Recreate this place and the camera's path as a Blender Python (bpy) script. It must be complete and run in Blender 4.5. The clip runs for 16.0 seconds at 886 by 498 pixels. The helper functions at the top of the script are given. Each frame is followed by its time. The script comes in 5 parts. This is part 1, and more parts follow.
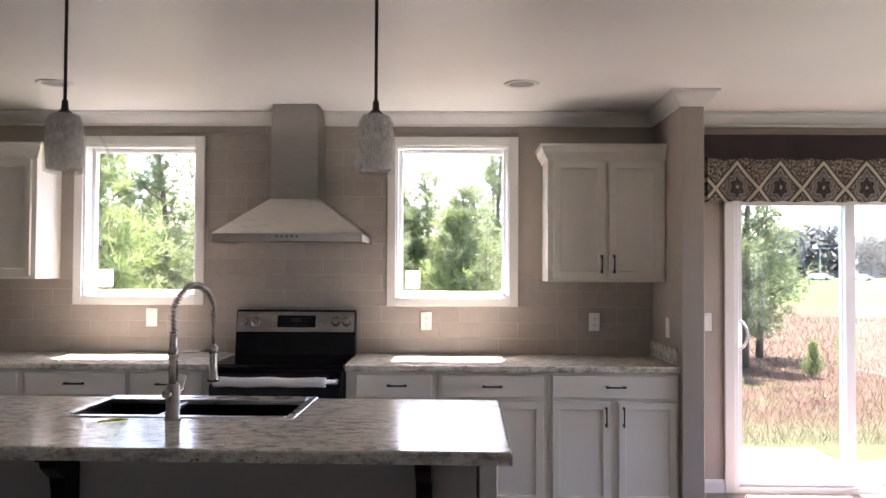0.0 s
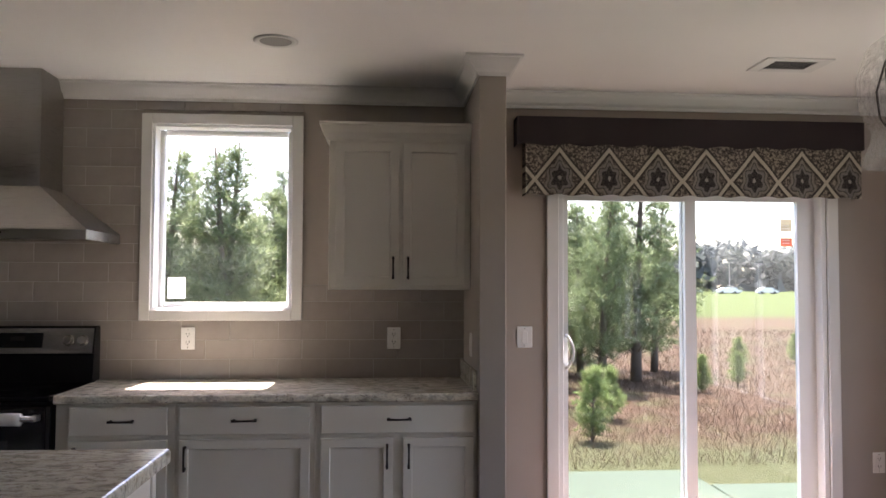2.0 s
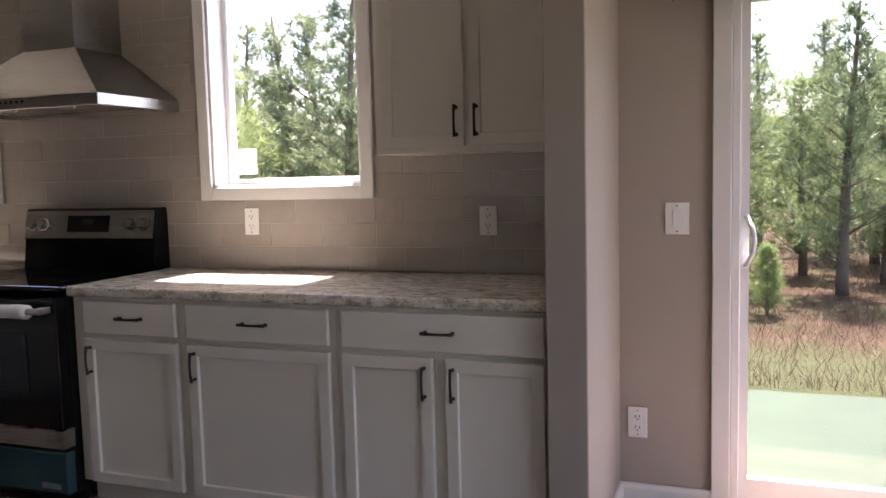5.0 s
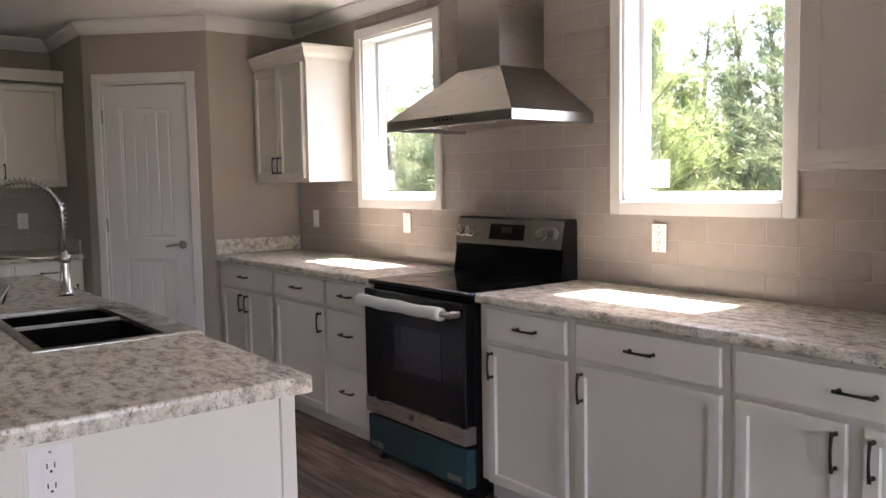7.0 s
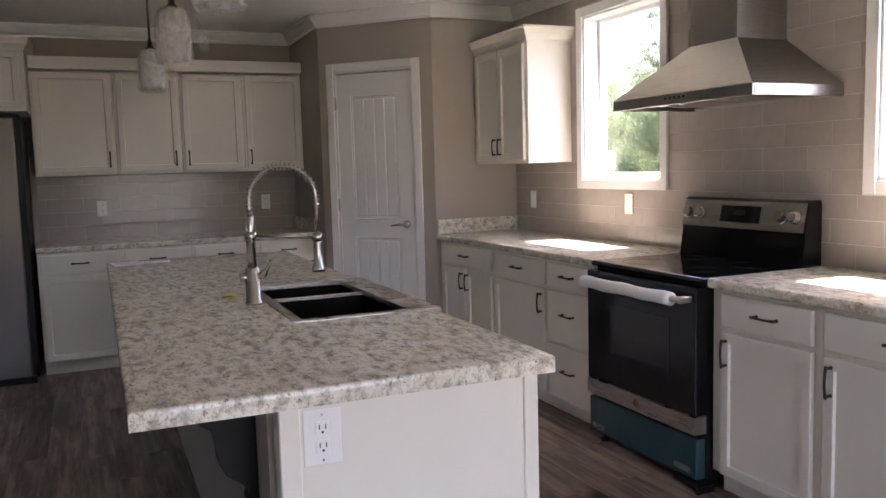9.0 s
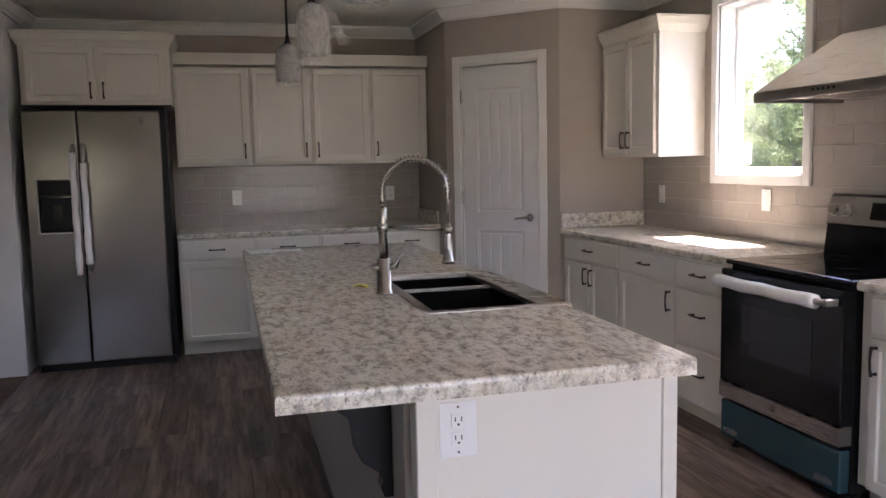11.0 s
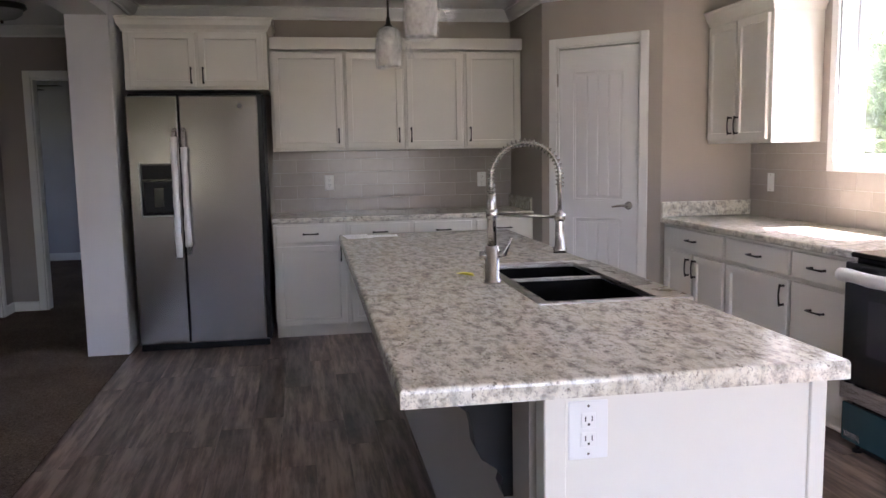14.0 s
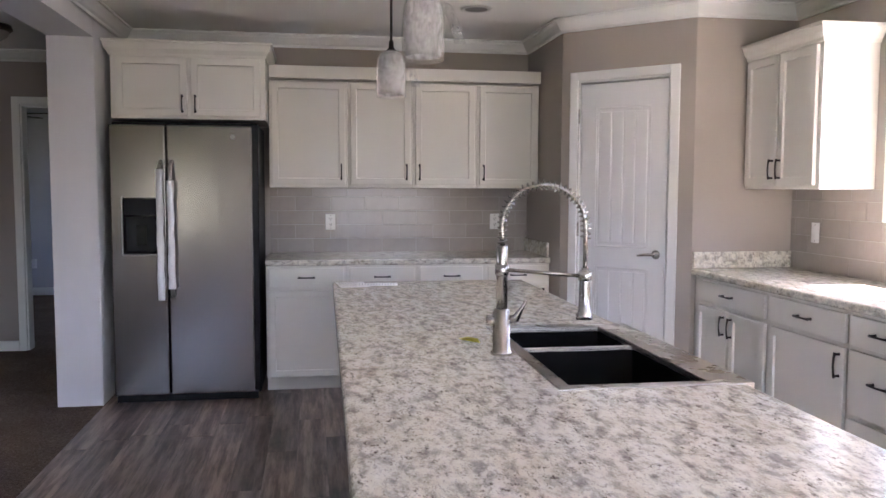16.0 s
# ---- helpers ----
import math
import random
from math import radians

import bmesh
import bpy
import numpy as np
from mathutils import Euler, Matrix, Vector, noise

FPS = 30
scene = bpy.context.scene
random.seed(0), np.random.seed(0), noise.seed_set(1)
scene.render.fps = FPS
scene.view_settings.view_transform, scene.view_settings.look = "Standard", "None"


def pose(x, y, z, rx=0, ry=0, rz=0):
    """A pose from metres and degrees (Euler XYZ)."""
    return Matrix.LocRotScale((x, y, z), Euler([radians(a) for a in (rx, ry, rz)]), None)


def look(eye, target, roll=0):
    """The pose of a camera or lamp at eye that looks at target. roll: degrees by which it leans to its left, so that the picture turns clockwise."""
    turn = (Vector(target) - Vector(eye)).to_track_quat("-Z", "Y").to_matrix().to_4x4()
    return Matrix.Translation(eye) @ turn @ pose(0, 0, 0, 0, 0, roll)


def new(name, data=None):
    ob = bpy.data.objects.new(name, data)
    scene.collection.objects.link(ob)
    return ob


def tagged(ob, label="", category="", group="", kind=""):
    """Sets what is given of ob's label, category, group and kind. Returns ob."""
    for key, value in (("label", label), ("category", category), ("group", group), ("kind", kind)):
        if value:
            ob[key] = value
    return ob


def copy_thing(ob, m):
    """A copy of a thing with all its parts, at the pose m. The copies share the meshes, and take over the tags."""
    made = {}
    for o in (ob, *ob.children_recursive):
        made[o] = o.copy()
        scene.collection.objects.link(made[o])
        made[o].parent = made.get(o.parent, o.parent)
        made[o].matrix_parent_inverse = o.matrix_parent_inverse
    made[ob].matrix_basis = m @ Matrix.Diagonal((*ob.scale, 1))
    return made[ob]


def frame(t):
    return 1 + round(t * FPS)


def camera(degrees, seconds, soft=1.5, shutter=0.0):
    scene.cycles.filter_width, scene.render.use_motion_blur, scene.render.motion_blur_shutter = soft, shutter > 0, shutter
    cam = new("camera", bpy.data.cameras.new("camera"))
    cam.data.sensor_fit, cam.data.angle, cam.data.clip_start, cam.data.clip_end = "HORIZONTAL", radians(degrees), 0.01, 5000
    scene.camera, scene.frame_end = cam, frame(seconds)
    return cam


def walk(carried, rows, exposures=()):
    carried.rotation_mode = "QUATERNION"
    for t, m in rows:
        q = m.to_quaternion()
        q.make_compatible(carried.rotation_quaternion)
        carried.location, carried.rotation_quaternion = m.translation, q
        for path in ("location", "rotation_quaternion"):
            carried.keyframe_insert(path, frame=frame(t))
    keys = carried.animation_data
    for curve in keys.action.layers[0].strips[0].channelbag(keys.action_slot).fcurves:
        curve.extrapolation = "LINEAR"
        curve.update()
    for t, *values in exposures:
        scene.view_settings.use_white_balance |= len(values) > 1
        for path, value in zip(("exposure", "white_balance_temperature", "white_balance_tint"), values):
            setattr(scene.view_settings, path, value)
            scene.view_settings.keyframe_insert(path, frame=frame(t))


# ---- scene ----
cam = camera(57.4, 16.0)
PATH = [
    (0, (0.038, -0.188, 1.438), (0.008, 1.811, 1.487), 0.3),
    (0.5, (0.239, 0.088, 1.407), (0.494, 2.072, 1.41), -1.4),
    (1, (0.494, 0.27, 1.395), (0.716, 2.258, 1.438), -1.2),
    (1.5, (0.67, 0.436, 1.388), (0.815, 2.43, 1.448), -2.4),
    (2, (0.859, 0.682, 1.393), (1.017, 2.674, 1.479), 0.2),
    (2.5, (1.096, 0.86, 1.378), (1.212, 2.855, 1.462), -0.9),
    (3, (1.337, 1.058, 1.362), (1.183, 3.052, 1.335), -2.6),
    (3.2, (1.316, 1.124, 1.326), (1.146, 3.116, 1.292), -2.6),
    (5.3, (1.914, 2.169, 1.279), (1.057, 3.963, 1.06), -2.6),
    (5.5, (1.89, 2.255, 1.278), (0.91, 3.981, 1.037), -3.4),
    (6, (1.995, 2.382, 1.293), (0.672, 3.858, 1.026), -0.4),
    (6.5, (1.967, 2.368, 1.312), (0.457, 3.654, 1.052), -1.7),
    (7, (1.938, 2.314, 1.344), (0.368, 3.543, 1.18), -1.0),
    (7.5, (1.918, 2.288, 1.351), (0.256, 3.386, 1.171), -1.7),
    (8, (1.901, 2.264, 1.354), (0.176, 3.258, 1.16), -1.7),
    (8.5, (1.916, 2.242, 1.363), (0.142, 3.145, 1.165), -1.7),
    (9, (1.897, 2.219, 1.353), (0.076, 3.02, 1.151), -1.6),
    (9.2, (1.898, 2.21, 1.354), (0.058, 2.967, 1.149), -1.7),
    (11.3, (1.863, 2.166, 1.357), (-0.058, 2.679, 1.143), -1.1),
    (11.5, (1.863, 2.161, 1.36), (-0.062, 2.658, 1.146), -1.0),
    (12, (1.853, 2.149, 1.362), (-0.088, 2.584, 1.156), -0.5),
    (12.5, (1.843, 2.138, 1.362), (-0.11, 2.508, 1.146), -0.9),
    (13, (1.831, 2.135, 1.359), (-0.128, 2.464, 1.127), -1.0),
    (13.5, (1.801, 2.134, 1.349), (-0.152, 2.473, 1.084), -0.8),
    (14, (1.746, 2.087, 1.35), (-0.209, 2.434, 1.108), -1.0),
    (14.5, (1.686, 2.023, 1.344), (-0.275, 2.319, 1.083), -1.4),
    (15, (1.576, 2.104, 1.34), (-0.403, 2.267, 1.095), -1.0),
    (15.5, (1.452, 2.185, 1.348), (-0.537, 2.319, 1.182), 1.2),
    (16, (1.263, 2.216, 1.361), (-0.706, 2.53, 1.211), 0.2),
]
EXPOSURES = [(0.0, 3.6, 6440, 25), (1.5, 2.85, 6590, 22), (2.5, 2.75, 6590, 22), (3.0, 2.4, 6590, 22), (5.5, 3.08, 6760, 26), (7.0, 3.63, 6660, 24), (9.0, 3.7, 6560, 25), (12.0, 3.8, 6470, 26), (12.5, 4.0, 6420, 26), (13.5, 4.25, 6320, 26), (14.5, 4.35, 6220, 26), (16.0, 4.8, 6070, 27)]
walk(cam, [(t, look(eye, target, roll)) for t, eye, target, roll in PATH], EXPOSURES)

# ---- light ----
SUN_DIR = Vector((-0.02, -0.41, -0.91)).normalized()
world = bpy.data.worlds.new("sky")
scene.world = world
world.use_nodes = True
wn = world.node_tree.nodes
sky = wn.new("ShaderNodeTexSky")
sky.sky_type, sky.sun_disc = "NISHITA", False
sky.sun_elevation = math.asin(-SUN_DIR.z)
sky.sun_rotation = math.atan2(-SUN_DIR.x, -SUN_DIR.y)
sky.air_density, sky.dust_density = 1.0, 2.5
wn["Background"].inputs["Strength"].default_value = 0.15
world.node_tree.links.new(sky.outputs[0], wn["Background"].inputs["Color"])
sun = new("sun", bpy.data.lights.new("sun", "SUN"))
sun.data.energy, sun.data.angle, sun.data.color = 5.0, radians(0.5), (1.0, 0.95, 0.88)
sun.matrix_world = look((0, 0, 20), Vector((0, 0, 20)) + SUN_DIR)

# fill lamps added in the openings of the unseen living and dining room windows
for place, turn, wide, high, watts in (((-1.9, -4.345, 1.4), 180, 1.7, 1.3, 0.3), ((3.905, 3.35, 1.3), -90, 1.7, 1.6, 1.4)):
    glow = new("window_daylight", bpy.data.lights.new("window_daylight", "AREA"))
    glow.data.shape, glow.data.size, glow.data.size_y = "RECTANGLE", wide, high
    glow.data.energy, glow.data.color = watts, (1.0, 0.99, 0.97)
    glow.matrix_world = pose(*place, -90, 0, turn)


# ---- materials ----
def base_mat(name, rough=0.5, metal=0.0, color=(0.5, 0.5, 0.5), spec=0.5):
    m = bpy.data.materials.new(name)
    m.use_nodes = True
    b = m.node_tree.nodes["Principled BSDF"]
    b.inputs["Base Color"].default_value = (*color, 1)
    b.inputs["Roughness"].default_value = rough
    b.inputs["Metallic"].default_value = metal
    b.inputs["Specular IOR Level"].default_value = spec
    return m, m.node_tree.nodes, m.node_tree.links, b


def coords(n, l, scale=(1, 1, 1), kind="Object"):
    tc, mp = n.new("ShaderNodeTexCoord"), n.new("ShaderNodeMapping")
    mp.inputs["Scale"].default_value = scale
    l.new(tc.outputs[kind], mp.inputs["Vector"])
    return mp.outputs["Vector"]


def noise_tex(n, l, vec, scale, detail=4.0, rough=0.55):
    t = n.new("ShaderNodeTexNoise")
    t.inputs["Scale"].default_value, t.inputs["Detail"].default_value, t.inputs["Roughness"].default_value = scale, detail, rough
    l.new(vec, t.inputs["Vector"])
    return t.outputs["Fac"]


def ramp(n, l, fac, stops):
    r = n.new("ShaderNodeValToRGB")
    e = r.color_ramp.elements
    while len(e) < len(stops):
        e.new(0.5)
    for k, (p, c) in zip(e, stops):
        k.position, k.color = p, (*c, 1) if len(c) == 3 else c
    l.new(fac, r.inputs["Fac"])
    return r.outputs["Color"]


def mix(n, l, fac, a, b, kind="MIX"):
    m = n.new("ShaderNodeMix")
    m.data_type, m.blend_type = "RGBA", kind
    for v, s in ((fac, 0), (a, 6), (b, 7)):
        if isinstance(v, (int, float)):
            m.inputs[s].default_value = v
        elif isinstance(v, tuple):
            m.inputs[s].default_value = (*v, 1)
        else:
            l.new(v, m.inputs[s])
    return m.outputs[2]


def bump(n, l, b, fac, strength, dist):
    k = n.new("ShaderNodeBump")
    k.inputs["Strength"].default_value, k.inputs["Distance"].default_value = strength, dist
    l.new(fac, k.inputs["Height"])
    l.new(k.outputs["Normal"], b.inputs["Normal"])


def paint(name, color, rough=0.6, grain=120.0, depth=0.0006, vary=0.05, spec=0.5):
    """Painted surface: slight blotches and roller stipple."""
    m, n, l, b = base_mat(name, rough, 0, color, spec)
    v = coords(n, l)
    big = noise_tex(n, l, v, 1.3, 3)
    dark = tuple(c * (1 - vary) for c in color)
    light = tuple(min(c * (1 + vary), 0.95) for c in color)
    l.new(ramp(n, l, big, [(0.3, dark), (0.7, light)]), b.inputs["Base Color"])
    bump(n, l, b, noise_tex(n, l, v, grain, 2), 0.25, depth)
    return m


def steel(name, color=(0.62, 0.60, 0.58), rough=0.28, stretch=(2, 2, 220), relief=0.06):
    m, n, l, b = base_mat(name, rough, 1.0, color)
    v = coords(n, l, stretch)
    g = noise_tex(n, l, v, 6, 3)
    l.new(ramp(n, l, g, [(0.3, tuple(c * 0.93 for c in color)), (0.7, color)]), b.inputs["Base Color"])
    rr = n.new("ShaderNodeMapRange")
    rr.inputs["To Min"].default_value, rr.inputs["To Max"].default_value = rough - 0.05, rough + 0.07
    l.new(g, rr.inputs["Value"])
    l.new(rr.outputs[0], b.inputs["Roughness"])
    bump(n, l, b, g, relief, 0.0004)
    return m


def granite():
    """Cream and grey laminate: warm cream ground, drifting grey-brown clusters, dark flecks in strings."""
    m, n, l, b = base_mat("speckled_laminate", 0.16, 0, (0.5, 0.46, 0.4))
    v = coords(n, l, (0.75, 1.5, 1.5))
    base = ramp(n, l, noise_tex(n, l, v, 21, 6, 0.70), [(0.34, (0.30, 0.275, 0.235)), (0.43, (0.53, 0.495, 0.42)), (0.51, (0.73, 0.69, 0.585)), (0.66, (0.81, 0.785, 0.70))])
    warm = ramp(n, l, noise_tex(n, l, v, 5, 4, 0.6), [(0.50, (0, 0, 0)), (0.64, (1, 1, 1))])
    c = mix(n, l, warm, base, mix(n, l, 0.30, base, (0.56, 0.48, 0.33)))
    grey = ramp(n, l, noise_tex(n, l, coords(n, l, (1.0, 1.9, 1.4)), 13, 5, 0.66), [(0.54, (0, 0, 0)), (0.64, (1, 1, 1))])
    c = mix(n, l, grey, c, mix(n, l, 0.6, c, (0.27, 0.252, 0.225)))
    drift = ramp(n, l, noise_tex(n, l, coords(n, l, (1.0, 1.7, 1.5)), 10, 3, 0.5), [(0.42, (0.12, 0.12, 0.12)), (0.58, (1, 1, 1))])
    strings = ramp(n, l, noise_tex(n, l, coords(n, l, (26, 54, 46)), 1.7, 6, 0.76), [(0.55, (0, 0, 0)), (0.61, (1, 1, 1))])
    c = mix(n, l, mix(n, l, 1.0, drift, strings, "MULTIPLY"), c, (0.155, 0.128, 0.104))
    fine = ramp(n, l, noise_tex(n, l, coords(n, l, (1, 1.6, 1.4)), 95, 4, 0.7), [(0.56, (0, 0, 0)), (0.64, (1, 1, 1))])
    c = mix(n, l, fine, c, mix(n, l, 0.5, c, (0.15, 0.13, 0.11)))
    l.new(c, b.inputs["Base Color"])
    bump(n, l, b, noise_tex(n, l, v, 60, 2), 0.05, 0.0005)
    return m


def wood_floor():
    m, n, l, b = base_mat("grey_brown_plank", 0.33, 0, (0.15, 0.12, 0.1))
    info = n.new("ShaderNodeObjectInfo")
    off = n.new("ShaderNodeVectorMath")
    off.operation = "ADD"
    sc = n.new("ShaderNodeVectorMath")
    sc.operation = "SCALE"
    sc.inputs[0].default_value = (7.0, 3.0, 0.0)
    l.new(info.outputs["Random"], sc.inputs["Scale"])
    l.new(coords(n, l), off.inputs[0])
    l.new(sc.outputs[0], off.inputs[1])
    mp = n.new("ShaderNodeMapping")
    mp.inputs["Scale"].default_value = (1.1, 11, 1)
    l.new(off.outputs[0], mp.inputs["Vector"])
    g = noise_tex(n, l, mp.outputs[0], 1.6, 7, 0.65)
    c = ramp(n, l, g, [(0.36, (0.052, 0.033, 0.027)), (0.47, (0.148, 0.099, 0.078)), (0.60, (0.355, 0.255, 0.205))])
    worn = ramp(n, l, noise_tex(n, l, off.outputs[0], 3.2, 5, 0.65), [(0.45, (0, 0, 0)), (0.72, (1, 1, 1))])
    c = mix(n, l, worn, c, mix(n, l, 0.6, c, (0.29, 0.215, 0.178)))
    tone = n.new("ShaderNodeMapRange")
    tone.inputs["To Min"].default_value, tone.inputs["To Max"].default_value = 0.72, 1.28
    l.new(info.outputs["Random"], tone.inputs["Value"])
    tint = n.new("ShaderNodeVectorMath")
    tint.operation = "SCALE"
    l.new(c, tint.inputs[0])
    l.new(tone.outputs[0], tint.inputs["Scale"])
    knots = ramp(n, l, noise_tex(n, l, mp.outputs[0], 5.5, 3, 0.6), [(0.66, (0, 0, 0)), (0.76, (1, 1, 1))])
    l.new(mix(n, l, knots, tint.outputs[0], (0.022, 0.017, 0.015)), b.inputs["Base Color"])
    bump(n, l, b, g, 0.15, 0.001)
    return m


def carpet_mat():
    m, n, l, b = base_mat("brown_carpet", 0.95, 0, (0.12, 0.095, 0.075), 0.1)
    v = coords(n, l)
    f = noise_tex(n, l, v, 95, 5, 0.8)
    c = ramp(n, l, f, [(0.3, (0.055, 0.038, 0.028)), (0.5, (0.17, 0.122, 0.090)), (0.7, (0.34, 0.26, 0.20))])
    l.new(mix(n, l, ramp(n, l, noise_tex(n, l, v, 2.2, 3), [(0.35, (0.75, 0.75, 0.75)), (0.65, (1, 1, 1))]), (0, 0, 0), c, "MIX"), b.inputs["Base Color"])
    bump(n, l, b, f, 0.9, 0.006)
    return m


def tile_mat():
    m, n, l, b = base_mat("taupe_gloss_tile", 0.17, 0, (0.36, 0.32, 0.285), 0.40)
    info = n.new("ShaderNodeObjectInfo")
    c = ramp(n, l, info.outputs["Random"], [(0.0, (0.36, 0.318, 0.285)), (1.0, (0.39, 0.348, 0.314))])
    v = coords(n, l)
    l.new(mix(n, l, ramp(n, l, noise_tex(n, l, v, 14, 3), [(0.3, (0.93, 0.93, 0.93)), (0.7, (1, 1, 1))]), (0, 0, 0), c), b.inputs["Base Color"])
    bump(n, l, b, noise_tex(n, l, v, 7, 2), 0.06, 0.004)
    return m


def glass_mat(name, gloss=0.07, tint=(1, 1, 1)):
    """Thin clear pane: passes light straight, with a weak mirror gloss."""
    m = bpy.data.materials.new(name)
    m.use_nodes = True
    n, l = m.node_tree.nodes, m.node_tree.links
    n.remove(n["Principled BSDF"])
    tr, gl, mx = n.new("ShaderNodeBsdfTransparent"), n.new("ShaderNodeBsdfGlossy"), n.new("ShaderNodeMixShader")
    tr.inputs["Color"].default_value = (*tint, 1)
    gl.inputs["Roughness"].default_value = 0.02
    mx.inputs[0].default_value = gloss
    l.new(tr.outputs[0], mx.inputs[1])
    l.new(gl.outputs[0], mx.inputs[2])
    l.new(mx.outputs[0], n["Material Output"].inputs["Surface"])
    return m


def film_mat():
    """Crinkled thin plastic film."""
    m = bpy.data.materials.new("plastic_film")
    m.use_nodes = True
    n, l = m.node_tree.nodes, m.node_tree.links
    b = n["Principled BSDF"]
    b.inputs["Base Color"].default_value = (0.85, 0.85, 0.85, 1)
    b.inputs["Roughness"].default_value = 0.15
    tr, mx = n.new("ShaderNodeBsdfTransparent"), n.new("ShaderNodeMixShader")
    v = coords(n, l, (1, 1, 0.6))
    f = noise_tex(n, l, v, 55, 5, 0.7)
    bump(n, l, b, f, 1.0, 0.01)
    rr = n.new("ShaderNodeMapRange")
    rr.inputs["From Min"].default_value, rr.inputs["From Max"].default_value = 0.35, 0.7
    rr.inputs["To Min"].default_value, rr.inputs["To Max"].default_value = 0.05, 0.36
    l.new(f, rr.inputs["Value"])
    l.new(rr.outputs[0], mx.inputs[0])
    l.new(tr.outputs[0], mx.inputs[1])
    l.new(b.outputs[0], mx.inputs[2])
    l.new(mx.outputs[0], n["Material Output"].inputs["Surface"])
    return m


def wrapped_glass():
    """Clear ribbed glass under crinkled wrap."""
    m, n, l, p = base_mat("wrapped_glass", 0.25, 0, (0.90, 0.89, 0.87))
    tl, b = n.new("ShaderNodeBsdfTranslucent"), p
    tl.inputs["Color"].default_value = (0.9, 0.89, 0.87, 1)
    both = n.new("ShaderNodeMixShader")
    both.inputs[0].default_value = 0.65
    l.new(p.outputs[0], both.inputs[1])
    l.new(tl.outputs[0], both.inputs[2])
    tr, mx = n.new("ShaderNodeBsdfTransparent"), n.new("ShaderNodeMixShader")
    f = noise_tex(n, l, coords(n, l, (1, 1, 0.5)), 60, 5, 0.7)
    bump(n, l, b, f, 1.0, 0.012)
    rr = n.new("ShaderNodeMapRange")
    rr.inputs["From Min"].default_value, rr.inputs["From Max"].default_value = 0.3, 0.7
    rr.inputs["To Min"].default_value, rr.inputs["To Max"].default_value = 0.26, 0.62
    l.new(f, rr.inputs["Value"])
    l.new(rr.outputs[0], mx.inputs[0])
    l.new(tr.outputs[0], mx.inputs[1])
    l.new(both.outputs[0], mx.inputs[2])
    l.new(mx.outputs[0], n["Material Output"].inputs["Surface"])
    return m


def valance_print():
    """Ogee medallions in cream, charcoal and brown, 0.29 m repeat."""
    m, n, l, b = base_mat("medallion_fabric", 0.9, 0, (0.4, 0.35, 0.3), 0.15)
    sep = n.new("ShaderNodeSeparateXYZ")
    l.new(coords(n, l), sep.inputs[0])

    def op(kind, a, c=None, e=None):
        k = n.new("ShaderNodeMath")
        k.operation = kind
        for i, x in enumerate((a, c, e)):
            if x is None:
                continue
            if isinstance(x, (int, float)):
                k.inputs[i].default_value = x
            else:
                l.new(x, k.inputs[i])
        return k.outputs[0]
    u = op("DIVIDE", op("PINGPONG", op("ADD", sep.outputs["X"], 0.04), 0.137), 0.137)
    v = op("DIVIDE", op("SUBTRACT", sep.outputs["Z"], 0.092), 0.15)
    wav = op("MULTIPLY", op("SUBTRACT", noise_tex(n, l, coords(n, l), 45, 3), 0.5), 0.16)
    # a scalloped teardrop medallion at u = 0, crossing lattice lines at u = 1
    dx = op("MULTIPLY", u, op("ADD", 1.12, op("MULTIPLY", op("MAXIMUM", v, 0.0), 0.75)))
    ang = op("ARCTAN2", v, dx)
    rad = op("SQRT", op("ADD", op("POWER", dx, 2.0), op("POWER", op("MULTIPLY", v, 0.92), 2.0)))
    rad = op("ADD", op("MULTIPLY", rad, op("ADD", 1.0, op("MULTIPLY", op("COSINE", op("MULTIPLY", ang, 6.0)), 0.17))), wav)
    lat = op("ABSOLUTE", op("SUBTRACT", op("ADD", u, op("MULTIPLY", op("ABSOLUTE", op("ADD", v, 0.06)), 0.90)), 0.99))
    field = ramp(n, l, noise_tex(n, l, coords(n, l), 70, 3, 0.6), [(0.42, (0.035, 0.029, 0.027)), (0.5, (0.11, 0.092, 0.078)), (0.58, (0.30, 0.26, 0.21))])
    rings = ramp(n, l, rad, [(0.0, (0.34, 0.31, 0.28)), (0.06, (0.30, 0.28, 0.25)), (0.085, (0.016, 0.014, 0.016)), (0.33, (0.022, 0.020, 0.022)), (0.37, (0.20, 0.185, 0.175)), (0.47, (0.15, 0.14, 0.135)), (0.50, (0.018, 0.015, 0.015)), (0.55, (0.24, 0.22, 0.19)), (0.66, (0.17, 0.15, 0.13)), (0.70, (0.02, 0.017, 0.016))])
    inside = ramp(n, l, rad, [(0.69, (1, 1, 1)), (0.75, (0, 0, 0))])
    c = mix(n, l, inside, field, rings)
    edge = ramp(n, l, lat, [(0.12, (1, 1, 1)), (0.17, (1, 1, 1)), (0.21, (0, 0, 0))])
    line = ramp(n, l, lat, [(0.0, (1, 1, 1)), (0.072, (1, 1, 1)), (0.10, (0, 0, 0))])
    c = mix(n, l, edge, c, (0.03, 0.025, 0.024))
    c = mix(n, l, line, c, (0.50, 0.45, 0.36))
    c = mix(n, l, 0.16, c, ramp(n, l, noise_tex(n, l, coords(n, l), 110, 4, 0.7), [(0.40, (0.03, 0.026, 0.026)), (0.60, (0.40, 0.34, 0.28))]))
    l.new(c, b.inputs["Base Color"])
    bump(n, l, b, noise_tex(n, l, coords(n, l), 700, 2), 0.4, 0.0006)
    return m


